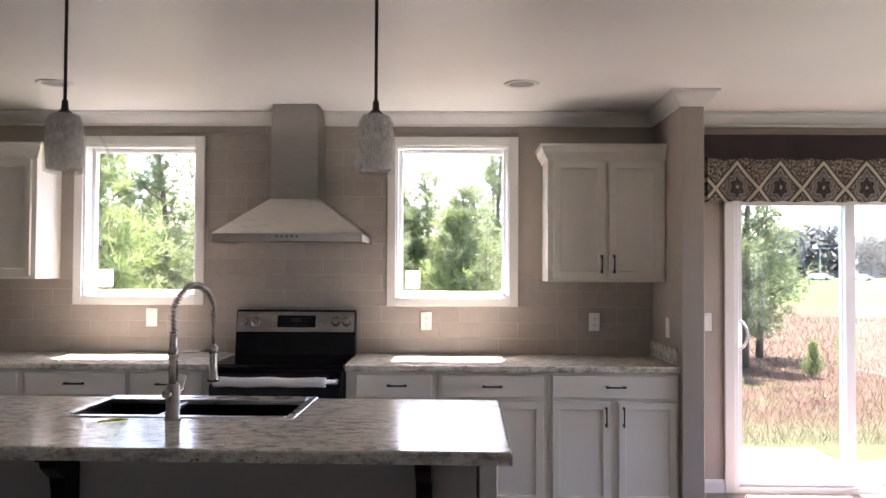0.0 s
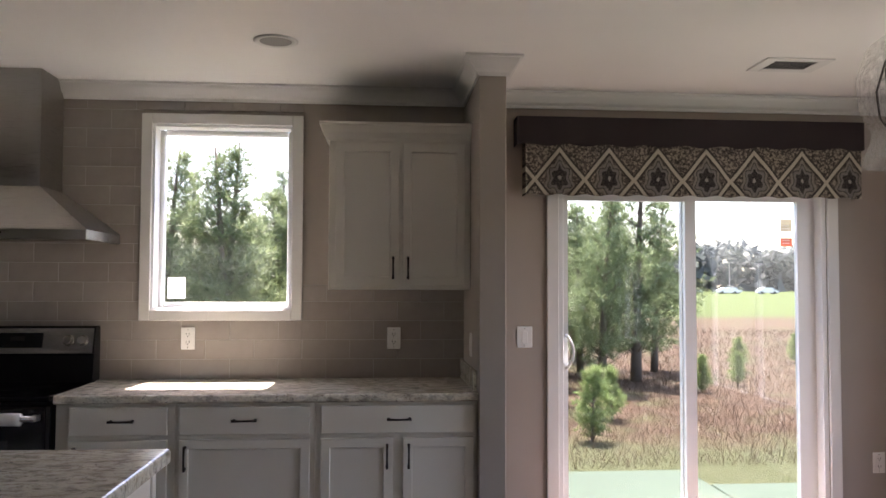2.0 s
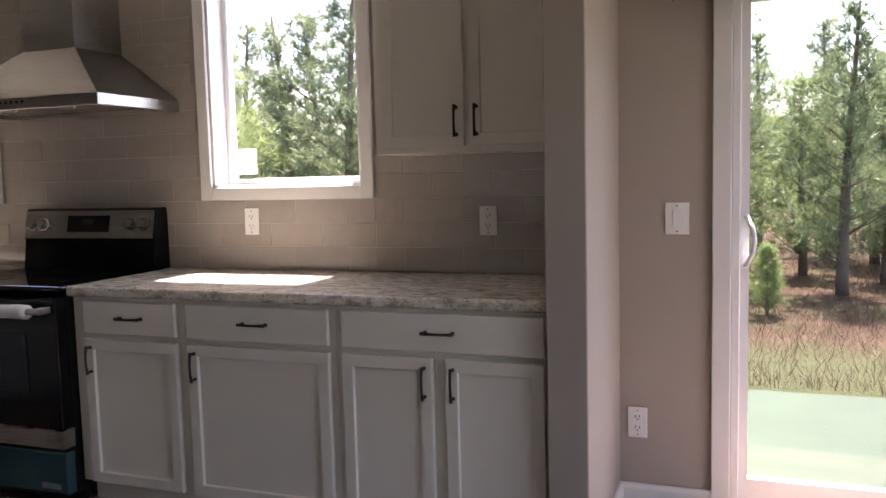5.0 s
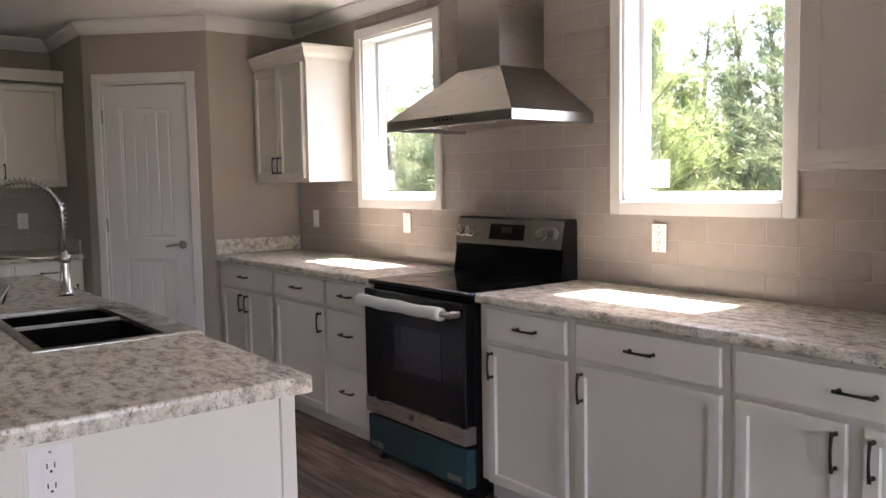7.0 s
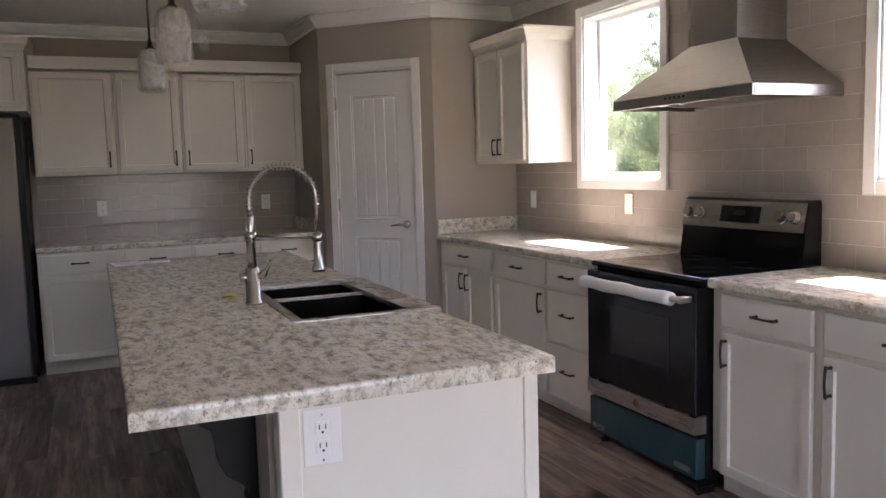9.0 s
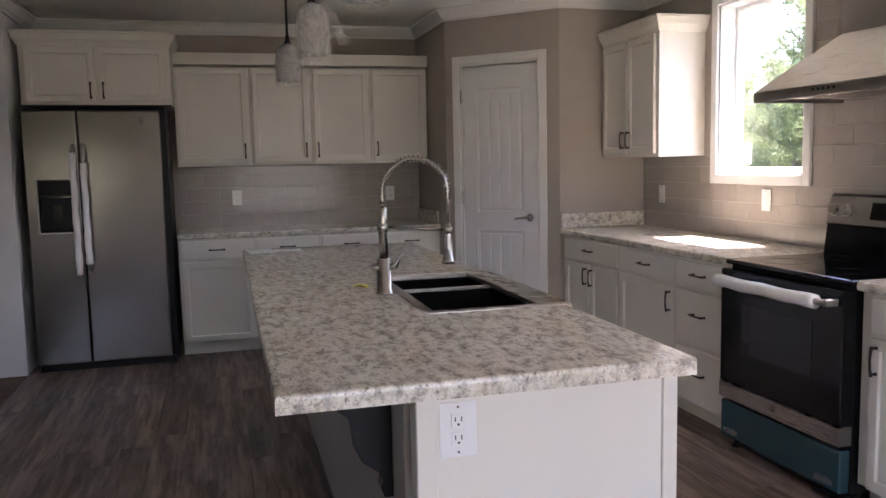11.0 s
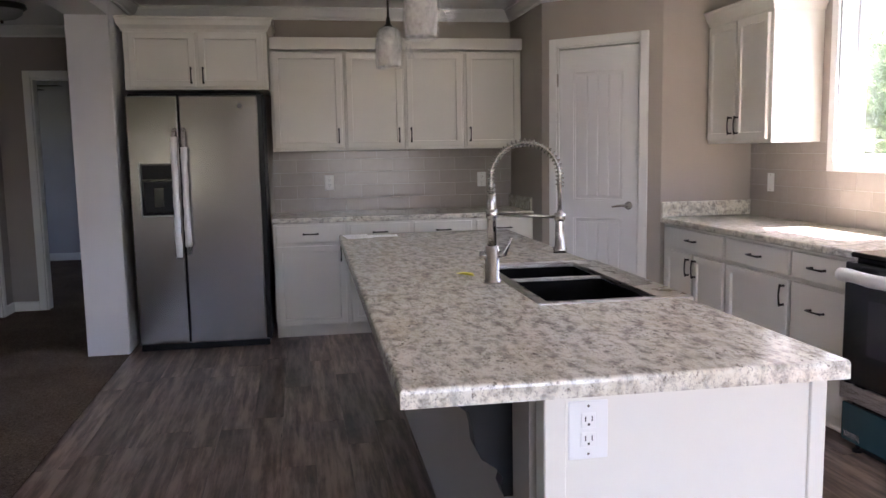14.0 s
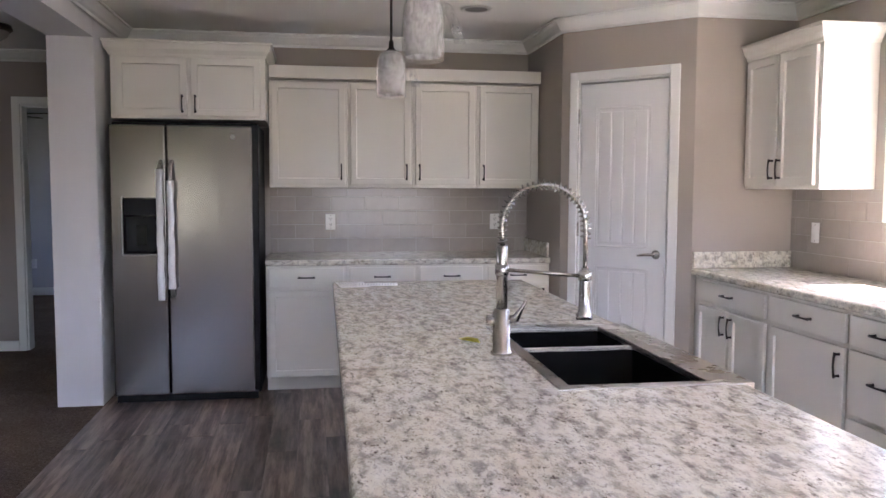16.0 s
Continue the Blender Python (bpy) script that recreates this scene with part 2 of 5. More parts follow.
def leaf_mat(name, a, c, through_light=0.45):
    """Leaves or blades that differ one by one and let some light through."""
    m, n, l, b = base_mat(name, 0.5, 0, a, 0.3)
    g = n.new("ShaderNodeNewGeometry")
    col = ramp(n, l, g.outputs["Random Per Island"], [(0.0, a), (1.0, c)])
    l.new(col, b.inputs["Base Color"])
    tl, mx = n.new("ShaderNodeBsdfTranslucent"), n.new("ShaderNodeMixShader")
    l.new(col, tl.inputs["Color"])
    mx.inputs[0].default_value = through_light
    l.new(b.outputs[0], mx.inputs[1])
    l.new(tl.outputs[0], mx.inputs[2])
    l.new(mx.outputs[0], n["Material Output"].inputs["Surface"])
    return m


def ground_mat():
    m, n, l, b = base_mat("field_ground", 0.95, 0, (0.2, 0.15, 0.1), 0.1)
    sep = n.new("ShaderNodeSeparateXYZ")
    v = coords(n, l)
    wob = noise_tex(n, l, v, 0.35, 4)
    mp = n.new("ShaderNodeMath")
    mp.operation = "MULTIPLY_ADD"
    mp.inputs[1].default_value, mp.inputs[2].default_value = 5.0, -2.5
    l.new(wob, mp.inputs[0])
    l.new(v, sep.inputs[0])
    y = n.new("ShaderNodeMath")
    y.operation = "ADD"
    l.new(sep.outputs["Y"], y.inputs[0])
    l.new(mp.outputs[0], y.inputs[1])
    k = n.new("ShaderNodeMapRange")
    k.inputs["From Max"].default_value = 130.0
    l.new(y.outputs[0], k.inputs["Value"])
    dry = ramp(n, l, noise_tex(n, l, v, 2.6, 7, 0.7), [(0.3, (0.030, 0.018, 0.011)), (0.5, (0.066, 0.041, 0.027)), (0.7, (0.098, 0.066, 0.045))])
    tuft = ramp(n, l, noise_tex(n, l, v, 1.1, 5, 0.7), [(0.5, (0, 0, 0)), (0.68, (1, 1, 1))])
    dry = mix(n, l, tuft, dry, (0.058, 0.060, 0.026))
    green = ramp(n, l, noise_tex(n, l, v, 3, 6, 0.7), [(0.3, (0.042, 0.060, 0.016)), (0.7, (0.068, 0.085, 0.027))])
    near = ramp(n, l, noise_tex(n, l, v, 9, 6, 0.7), [(0.3, (0.048, 0.055, 0.022)), (0.7, (0.082, 0.084, 0.045))])
    f1 = ramp(n, l, k.outputs[0], [(0.078, (1, 1, 1)), (0.088, (0, 0, 0))])
    f2 = ramp(n, l, k.outputs[0], [(0.36, (0, 0, 0)), (0.40, (1, 1, 1))])
    l.new(mix(n, l, f2, mix(n, l, f1, dry, near), green), b.inputs["Base Color"])
    bump(n, l, b, noise_tex(n, l, v, 14, 6, 0.7), 0.8, 0.08)
    return m


def thin_paper(name, color):
    """Thin paper or label that lets light through."""
    m, n, l, b = base_mat(name, 0.8, 0, color)
    tl, mx = n.new("ShaderNodeBsdfTranslucent"), n.new("ShaderNodeMixShader")
    tl.inputs["Color"].default_value = (*color, 1)
    mx.inputs[0].default_value = 0.6
    l.new(b.outputs[0], mx.inputs[1])
    l.new(tl.outputs[0], mx.inputs[2])
    l.new(mx.outputs[0], n["Material Output"].inputs["Surface"])
    return m


WALL = paint("taupe_wall_paint", (0.385, 0.336, 0.291), 0.75)
# same taupe as WALL, darkened so the hall's shade sits in the colour
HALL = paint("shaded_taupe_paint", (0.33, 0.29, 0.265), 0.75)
BLUE = paint("grey_lilac_paint", (0.42, 0.41, 0.43), 0.75)
CEIL = paint("ceiling_white", (0.86, 0.84, 0.805), 0.36, 200, 0.0008, 0.02)
TRIM = paint("white_trim_paint", (0.76, 0.75, 0.72), 0.42, 60, 0.0003, 0.02)
CAB = paint("cream_cabinet_paint", (0.74, 0.708, 0.632), 0.42, 70, 0.0003, 0.025)
CABIN = paint("cabinet_underside", (0.55, 0.50, 0.42), 0.6)
DOORW = paint("white_door_paint", (0.72, 0.71, 0.70), 0.5, 90, 0.0004, 0.02)
VINYL = paint("white_vinyl", (0.82, 0.82, 0.81), 0.3, 40, 0.0002, 0.01)
COLUMN = paint("white_wall_paint", (0.66, 0.64, 0.64), 0.6)
GRANITE, FLOOR, CARPET, TILE = granite(), wood_floor(), carpet_mat(), tile_mat()
GROUT = paint("grey_grout", (0.25, 0.225, 0.20), 0.9)
JOINT = paint("pale_tile_joint", (0.47, 0.44, 0.40), 0.9)
STEEL = steel("brushed_steel", (0.50, 0.48, 0.46), 0.27)
STEELX = steel("brushed_steel_sideways", (0.30, 0.283, 0.270), 0.20, (220, 2, 2), 0.16)
STEELH = steel("hood_steel", (0.44, 0.415, 0.39), 0.28, (2, 2, 160))
NICKEL = steel("satin_nickel", (0.50, 0.475, 0.44), 0.24, (20, 20, 20))
# sink bowls: one even near-black, with almost no gloss
SINKM = paint("matte_near_black", (0.009, 0.009, 0.009), 0.95, 80, 0.0005, 0.2, 0.02)
BRONZE = base_mat("dark_bronze", 0.38, 0.7, (0.045, 0.038, 0.034))[0]
BLACK = base_mat("black_enamel", 0.12, 0, (0.006, 0.006, 0.007), 0.35)[0]
BLACKM = base_mat("black_satin", 0.45, 0, (0.008, 0.008, 0.009), 0.25)[0]
COOKTOP = base_mat("black_ceramic_glass", 0.06, 0, (0.005, 0.005, 0.006), 0.4)[0]
DARKGLASS = base_mat("oven_window_glass", 0.05, 0, (0.010, 0.010, 0.014))[0]
TEAL = paint("teal_film", (0.022, 0.060, 0.070), 0.25, 30, 0.0006, 0.25)
FOAM = paint("white_foam_wrap", (0.80, 0.79, 0.77), 0.45, 38, 0.004, 0.08)
PLASTIC = paint("white_plastic", (0.80, 0.79, 0.77), 0.3, 30, 0.0001, 0.01)
SLOT = base_mat("dark_slot", 0.6, 0, (0.02, 0.018, 0.016))[0]
GREYVENT = paint("grey_vent", (0.30, 0.29, 0.28), 0.5)
FABRIC = paint("plum_brown_fabric", (0.030, 0.021, 0.022), 0.95, 500, 0.001, 0.2)
PRINT = valance_print()
GLASS = glass_mat("window_glass", 0.045)
# grey tint added to the door glass to dim the bright outdoor view
DOORGLASS = glass_mat("dimming_door_glass", 0.05, (0.88, 0.90, 0.89))
FILM, WRAP = film_mat(), wrapped_glass()
PAPER = paint("paper", (0.85, 0.85, 0.83), 0.8, 30, 0.0003, 0.02)
INK = base_mat("printed_ink", 0.8, 0, (0.30, 0.30, 0.32))[0]
ORANGE = thin_paper("orange_label", (0.62, 0.30, 0.22))
CREAM = thin_paper("cream_label", (0.55, 0.53, 0.45))
LABEL = thin_paper("white_label", (0.88, 0.88, 0.86))
BURNER = base_mat("faint_burner_print", 0.2, 0, (0.02, 0.02, 0.021))[0]
YELLOW = base_mat("yellow_film", 0.4, 0, (0.75, 0.66, 0.06))[0]
BARK = paint("pine_bark", (0.10, 0.075, 0.055), 0.95, 30, 0.02, 0.3)
NEEDLE = leaf_mat("pine_needles", (0.085, 0.120, 0.055), (0.24, 0.29, 0.145))
NEEDLE2 = leaf_mat("pale_needles", (0.13, 0.18, 0.06), (0.28, 0.35, 0.14))
# distance haze is mixed into these greyed leaf colours
FARTREE = leaf_mat("hazed_far_leaves", (0.075, 0.085, 0.083), (0.13, 0.14, 0.135))
DRY = leaf_mat("dry_grass", (0.048, 0.026, 0.015), (0.13, 0.084, 0.050), 0.2)
GROUND = ground_mat()
TURF = paint("pale_green_mat", (0.034, 0.054, 0.032), 0.9, 90, 0.004, 0.12)
CARS = [base_mat("car_paint", 0.3, 0.2, c)[0] for c in ((0.7, 0.7, 0.7), (0.25, 0.26, 0.28), (0.6, 0.62, 0.66), (0.1, 0.12, 0.2))]

# ---- building blocks ----
def box(bm, x0, x1, y0, y1, z0, z1, bevel=0.0, seg=1):
    """Adds a box to bm, with rounded edges if bevel is given."""
    vs = [bm.verts.new(p) for p in ((x0, y0, z0), (x1, y0, z0), (x1, y1, z0), (x0, y1, z0), (x0, y0, z1), (x1, y0, z1), (x1, y1, z1), (x0, y1, z1))]
    fs = [bm.faces.new([vs[i] for i in q]) for q in ((3, 2, 1, 0), (4, 5, 6, 7), (0, 1, 5, 4), (1, 2, 6, 5), (2, 3, 7, 6), (3, 0, 4, 7))]
    if bevel:
        es = list({e for f in fs for e in f.edges})
        bmesh.ops.bevel(bm, geom=es, offset=bevel, segments=seg, affect="EDGES", profile=0.5)
    return bm


def B(*boxes, bevel=0.0, seg=1):
    bm = bmesh.new()
    for b in boxes:
        box(bm, *b, bevel=bevel, seg=seg)
    return bm


def prism(profile, axis, a, b):
    """Extrudes a closed outline along an axis: 'x' takes (y, z), 'y' (x, z), 'z' (x, y)."""
    bm = bmesh.new()
    put = {"x": lambda p, q, s: (s, p, q), "y": lambda p, q, s: (p, s, q), "z": lambda p, q, s: (p, q, s)}[axis]
    r0 = [bm.verts.new(put(p, q, a)) for p, q in profile]
    r1 = [bm.verts.new(put(p, q, b)) for p, q in profile]
    n = len(profile)
    for i in range(n):
        bm.faces.new((r0[i], r0[(i + 1) % n], r1[(i + 1) % n], r1[i]))
    bm.faces.new(r0[::-1])
    bm.faces.new(r1)
    bmesh.ops.recalc_face_normals(bm, faces=bm.faces[:])
    return bm


def tube(bm, pts, r, seg=10, caps=True):
    """Round tube along points; r is a radius or one for each point."""
    pts = [Vector(p) for p in pts]
    rs = r if isinstance(r, (list, tuple)) else [r] * len(pts)
    rings, up = [], None
    for i, p in enumerate(pts):
        d = (pts[min(i + 1, len(pts) - 1)] - pts[max(i - 1, 0)]).normalized()
        if up is None:
            up = d.orthogonal().normalized()
        up = (up - d * up.dot(d)).normalized()
        side = d.cross(up)
        rings.append([bm.verts.new(p + (up * math.cos(t) + side * math.sin(t)) * rs[i]) for t in (2 * math.pi * k / seg for k in range(seg))])
    for a, c in zip(rings, rings[1:]):
        for k in range(seg):
            bm.faces.new((a[k], a[(k + 1) % seg], c[(k + 1) % seg], c[k]))
    if caps:
        bm.faces.new(rings[0][::-1])
        bm.faces.new(rings[-1])
    return bm


def lathe(profile, seg=24, centre=(0, 0, 0)):
    """Turns (radius, z) points about the z axis."""
    bm = bmesh.new()
    cx, cy, cz = centre
    rings = []
    for r, z in profile:
        rings.append([bm.verts.new((cx + r * math.cos(2 * math.pi * k / seg), cy + r * math.sin(2 * math.pi * k / seg), cz + z)) for k in range(seg)] if r > 1e-5 else [bm.verts.new((cx, cy, cz + z))])
    for a, c in zip(rings, rings[1:]):
        for k in range(seg):
            j = (k + 1) % seg
            if len(a) == 1 and len(c) > 1:
                bm.faces.new((a[0], c[j], c[k]))
            elif len(c) == 1 and len(a) > 1:
                bm.faces.new((a[k], a[j], c[0]))
            elif len(a) > 1:
                bm.faces.new((a[k], a[j], c[j], c[k]))
    bmesh.ops.recalc_face_normals(bm, faces=bm.faces[:])
    return bm


def to_mesh(name, bm, mat, smooth=False):
    me = bpy.data.meshes.new(name)
    bm.to_mesh(me)
    bm.free()
    me.materials.append(mat)
    if smooth:
        me.shade_smooth()
    return me


def part(name, bm, mat, parent=None, label="", smooth=False):
    """One mesh object under a thing or a part, in the parent's own frame."""
    ob = new(name, to_mesh(name, bm, mat, smooth))
    if parent is not None:
        ob.parent = parent
    if label:
        ob["label"] = label
    return ob


def thing(name, label, category, at=(0, 0, 0), turn=0.0, group="", kind=""):
    ob = new(name)
    ob.empty_display_size = 0.1
    ob.matrix_basis = pose(*at, 0, 0, turn)
    return tagged(ob, label, category, group, kind)


def structure(name, bm, mat, label, category, smooth=False):
    return tagged(part(name, bm, mat, None, "", smooth), label, category, "", "structure")


def molding(path, profile, closed=False):
    """Sweeps a (out, z) outline along a floor-plan path, out to the left of the way, with mitred corners."""
    bm = bmesh.new()
    pts = [Vector(p) for p in path]
    n = len(pts)
    rings = []
    for i, p in enumerate(pts):
        prev = pts[i - 1] if i or closed else None
        nxt = pts[(i + 1) % n] if i < n - 1 or closed else None
        ns = []
        for a, c in ((prev, p), (p, nxt)):
            if a is not None and c is not None:
                d = (c - a).normalized()
                ns.append(Vector((-d.y, d.x)))
        m = ns[0] if len(ns) == 1 else (ns[0] + ns[1]) / (1 + ns[0].dot(ns[1]))
        rings.append([bm.verts.new((p.x + m.x * o, p.y + m.y * o, z)) for o, z in profile])
    k = len(profile)
    span = range(n if closed else n - 1)
    for i in span:
        a, c = rings[i], rings[(i + 1) % n]
        for j in range(k):
            bm.faces.new((a[j], a[(j + 1) % k], c[(j + 1) % k], c[j]))
    if not closed:
        bm.faces.new(rings[0][::-1])
        bm.faces.new(rings[-1])
    bmesh.ops.recalc_face_normals(bm, faces=bm.faces[:])
    return bm


# ---- plan ----
W = 5.10            # kitchen wall, inner face
XB = -4.78          # fridge wall
XE = 3.86           # dining end wall
H = 2.46            # ceiling
ZC = 0.885          # counter top
TH = 0.04           # counter thickness
Y_LINE = 0.913       # carpet meets planks
SOUTH = -4.3
STUB = (1.325, 1.452, 4.42)
P2, P1 = (-3.29, 4.455), (-3.915, 3.83)
WIN = ((-2.413, -1.665, 1.25, 2.244), (-0.350, 0.391, 1.25, 2.244))
SLD = (1.850, 3.400, 0.0, 2.0)


def wall_boxes(x0, x1, y0, y1, holes, top=H):
    """Wall boxes along x, with holes (x0, x1, z0, z1)."""
    out, x = [], x0
    for a, c, z0, z1 in sorted(holes):
        out.append((x, a, y0, y1, 0, top))
        if z0 > 0:
            out.append((a, c, y0, y1, 0, z0))
        out.append((a, c, y0, y1, z1, top))
        x = c
    out.append((x, x1, y0, y1, 0, top))
    return out


# ---- large structure ----
wall_north = structure("wall_north", B(*wall_boxes(XB - 0.12, XE + 0.12, W + 0.006, W + 0.156, [*WIN, SLD])), WALL, "taupe painted outer wall with two windows and a sliding door", "wall")
wall_west = structure("wall_west", B((XB - 0.12, XB - 0.002, Y_LINE, W + 0.006, 0, H)), WALL, "taupe painted wall behind the fridge", "wall")
structure("wall_east", B((XE, XE + 0.12, SOUTH, -0.25, 0, H), (XE, XE + 0.12, -0.25, 0.5, 0, 0.7), (XE, XE + 0.12, -0.25, 0.5, 1.7, H), (XE, XE + 0.12, 0.5, 2.45, 0, H), (XE, XE + 0.12, 2.45, 4.25, 0, 0.45), (XE, XE + 0.12, 2.45, 4.25, 2.15, H), (XE, XE + 0.12, 4.25, W + 0.006, 0, H)), WALL, "taupe painted end wall of the dining area", "wall")
structure("wall_stub", B((STUB[0], STUB[1], STUB[2], W + 0.006, 0, H), bevel=0.004), WALL, "short taupe partition at the end of the counter", "wall")
structure("wall_marriage", B((-5.84, -3.955, 0.643, Y_LINE, 0, H), bevel=0.004), COLUMN, "white painted wall end beside the fridge", "wall")
structure("beam", B((-3.957, XE, 0.645, Y_LINE - 0.002, 2.262, H)), COLUMN, "white ceiling beam between kitchen and living room", "beam")
structure("wall_pantry_side", B((P2[0] - 0.1, P2[0], P2[1] + 0.0, W + 0.006, 0, H)), WALL, "taupe pantry side wall over the counter end", "wall")
structure("wall_pantry_back", B((XB, P1[0], P1[1], P1[1] + 0.1, 0, H)), WALL, "taupe pantry wall over the back counter", "wall")
DL = math.hypot(P2[0] - P1[0], P2[1] - P1[1])
DOOR0 = 0.068        # door opening along the diagonal
DOORW_ = 0.612
DOORH = 2.05
wd = structure("wall_diagonal", B((0, DOOR0 + 0.055, 0, 0.1, 0, H), (DOOR0 + 0.055 + DOORW_, DL, 0, 0.1, 0, H), (DOOR0 + 0.055, DOOR0 + 0.055 + DOORW_, 0, 0.1, DOORH, H)), WALL, "diagonal taupe pantry wall with a door", "wall")
wd.matrix_basis = pose(P1[0], P1[1], 0, 0, 0, 45)
structure("pantry_floor", B((XB, P2[0], P1[1] + 0.1, W, -0.1, -0.004)), FLOOR, "plank floor inside the pantry", "floor")
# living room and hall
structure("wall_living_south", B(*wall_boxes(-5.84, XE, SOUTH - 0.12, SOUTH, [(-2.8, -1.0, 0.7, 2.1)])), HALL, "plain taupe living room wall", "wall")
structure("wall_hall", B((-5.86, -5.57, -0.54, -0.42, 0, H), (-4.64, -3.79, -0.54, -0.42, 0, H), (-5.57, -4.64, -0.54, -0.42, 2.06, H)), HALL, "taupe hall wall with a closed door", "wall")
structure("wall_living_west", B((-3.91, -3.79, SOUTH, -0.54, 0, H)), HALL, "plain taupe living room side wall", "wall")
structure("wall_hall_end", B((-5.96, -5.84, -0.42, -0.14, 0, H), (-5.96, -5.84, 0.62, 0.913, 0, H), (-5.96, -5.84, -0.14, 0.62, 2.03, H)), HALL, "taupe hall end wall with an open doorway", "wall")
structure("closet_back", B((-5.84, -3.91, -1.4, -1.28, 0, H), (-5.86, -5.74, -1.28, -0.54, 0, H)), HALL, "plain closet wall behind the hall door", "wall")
structure("wall_bedroom", B((-9.62, -9.5, -3.0, 2.6, 0, H), (-9.5, -5.96, -3.12, -3.0, 0, 0.9), (-9.5, -5.96, -3.12, -3.0, 2.05, H), (-9.5, -8.0, -3.12, -3.0, 0.9, 2.05), (-7.2, -5.96, -3.12, -3.0, 0.9, 2.05), (-9.5, -5.96, 2.5, 2.62, 0, H), (-5.96, -5.84, -3.0, -0.42, 0, H), (-5.96, -5.84, 0.913, 2.5, 0, H)), BLUE, "grey lilac bedroom walls beyond the doorway", "wall")
structure("ceiling", B((-9.7, XE + 0.12, SOUTH - 0.12, W + 0.15, H, H + 0.12)), CEIL, "smooth off-white ceiling", "ceiling")
structure("carpet", B((-9.7, XE, SOUTH, Y_LINE, -0.1, 0.004)), CARPET, "brown cut-pile carpet", "carpet")
structure("carpet_bedroom", B((-9.7, -5.84, Y_LINE, 2.5, -0.1, 0.004)), CARPET, "brown bedroom carpet", "carpet")
floor = structure("floor", B((XB, XE, Y_LINE, W, -0.1, -0.004)), GROUT, "grey-brown wood-look plank floor", "floor")

CROWN = [(0, H - 0.09), (0.012, H - 0.09), (0.016, H - 0.075), (0.03, H - 0.062), (0.052, H - 0.03), (0.058, H - 0.014), (0.072, H - 0.012), (0.072, H - 0.001), (0, H - 0.001)]
structure("crown_kitchen", molding([(STUB[1], W), (STUB[1], STUB[2]), (STUB[0], STUB[2]), (STUB[0], W), (P2[0], W), P2, P1, (XB, P1[1]), (XB, Y_LINE), (XE, Y_LINE), (XE, W)], CROWN, True), TRIM, "white crown molding along the kitchen ceiling", "crown molding")
structure("crown_hall", molding([(-3.79, -0.54), (-3.79, -0.42), (-5.84, -0.42), (-5.84, 0.643), (-3.955, 0.643)][::-1], CROWN), TRIM, "white crown molding along the hall ceiling", "crown molding")
BASE = [(0, 0.004), (0.014, 0.004), (0.014, 0.07), (0.009, 0.085), (0, 0.088)]
structure("baseboard_dining", molding([(STUB[1], STUB[2] + 0.02), (STUB[1], W), (SLD[0] - 0.062, W)][::-1], BASE), TRIM, "white baseboard beside the sliding door", "baseboard")
structure("baseboard_dining_end", molding([(SLD[1] + 0.062, W), (XE, W), (XE, SOUTH)][::-1], BASE), TRIM, "white baseboard in the dining corner", "baseboard")
structure("baseboard_hall", molding([(-3.79, SOUTH), (-3.79, -0.42), (-4.58, -0.42)][::-1], BASE), TRIM, "white baseboard on the hall wall", "baseboard")
structure("baseboard_hall_corner", molding([(-5.63, -0.42), (-5.84, -0.42), (-5.84, -0.205)][::-1], BASE), TRIM, "white baseboard in the hall corner", "baseboard")
structure("baseboard_bedroom", B((-9.5, -9.486, -3, 2.5, 0.004, 0.10)), TRIM, "white bedroom baseboard", "baseboard")


# ---- openings ----
def casing(parent, x0, x1, z0, z1, w, y, t, sill=True, name="casing"):
    """Flat white casing boards round an opening, in front of the plane y."""
    boards = [("casing_left", (x0 - w, x0, y - t, y, z0 - (w if sill else 0), z1 + w)), ("casing_right", (x1, x1 + w, y - t, y, z0 - (w if sill else 0), z1 + w)), ("casing_head", (x0, x1, y - t, y, z1, z1 + w))]
    if sill:
        boards.append(("casing_sill", (x0, x1, y - t, y, z0 - w, z0)))
    for nm, b in boards:
        part(nm, B(b, bevel=0.003), TRIM, parent)


def window(x0, x1, z0, z1, i):
    w = thing("window_%d" % i, "white picture window with deep jambs", "window", (0, 0, 0), 0, "", "structure")
    casing(w, x0, x1, z0, z1, 0.057, W, 0.018)
    j = 0.012
    part("jamb", B((x0, x0 + j, W, W + 0.105, z0, z1), (x1 - j, x1, W, W + 0.105, z0, z1), (x0 + j, x1 - j, W, W + 0.105, z1 - j, z1), (x0 + j, x1 - j, W, W + 0.105, z0, z0 + j)), VINYL, w)
    f = 0.026
    a, c, d, e = x0 + j, x1 - j, z0 + j, z1 - j
    y0, y1 = W + 0.10, W + 0.15
    part("window_frame", B((a, a + f, y0, y1, d, e), (c - f, c, y0, y1, d, e), (a + f, c - f, y0, y1, d, d + f), (a + f, c - f, y0, y1, e - f, e), bevel=0.006), VINYL, w)
    p = part("pane", B((a + f - 0.005, c - f + 0.005, W + 0.124, W + 0.128, d + f - 0.005, e - f + 0.005)), GLASS, w)
    p.visible_shadow = False
    s = tagged(part("window_sticker", B((a + f + 0.02, a + f + 0.115, W + 0.120, W + 0.1215, d + f + 0.02, d + f + 0.135)), LABEL), "white paper label stuck on the window glass", "sticker")
    part("print", B(*[(a + f + 0.03, a + f + 0.03 + k, W + 0.1190, W + 0.1197, z, z + 0.005) for k, z in ((0.02, d + f + 0.115), (0.06, d + f + 0.09), (0.065, d + f + 0.075), (0.05, d + f + 0.06))]), INK, s)


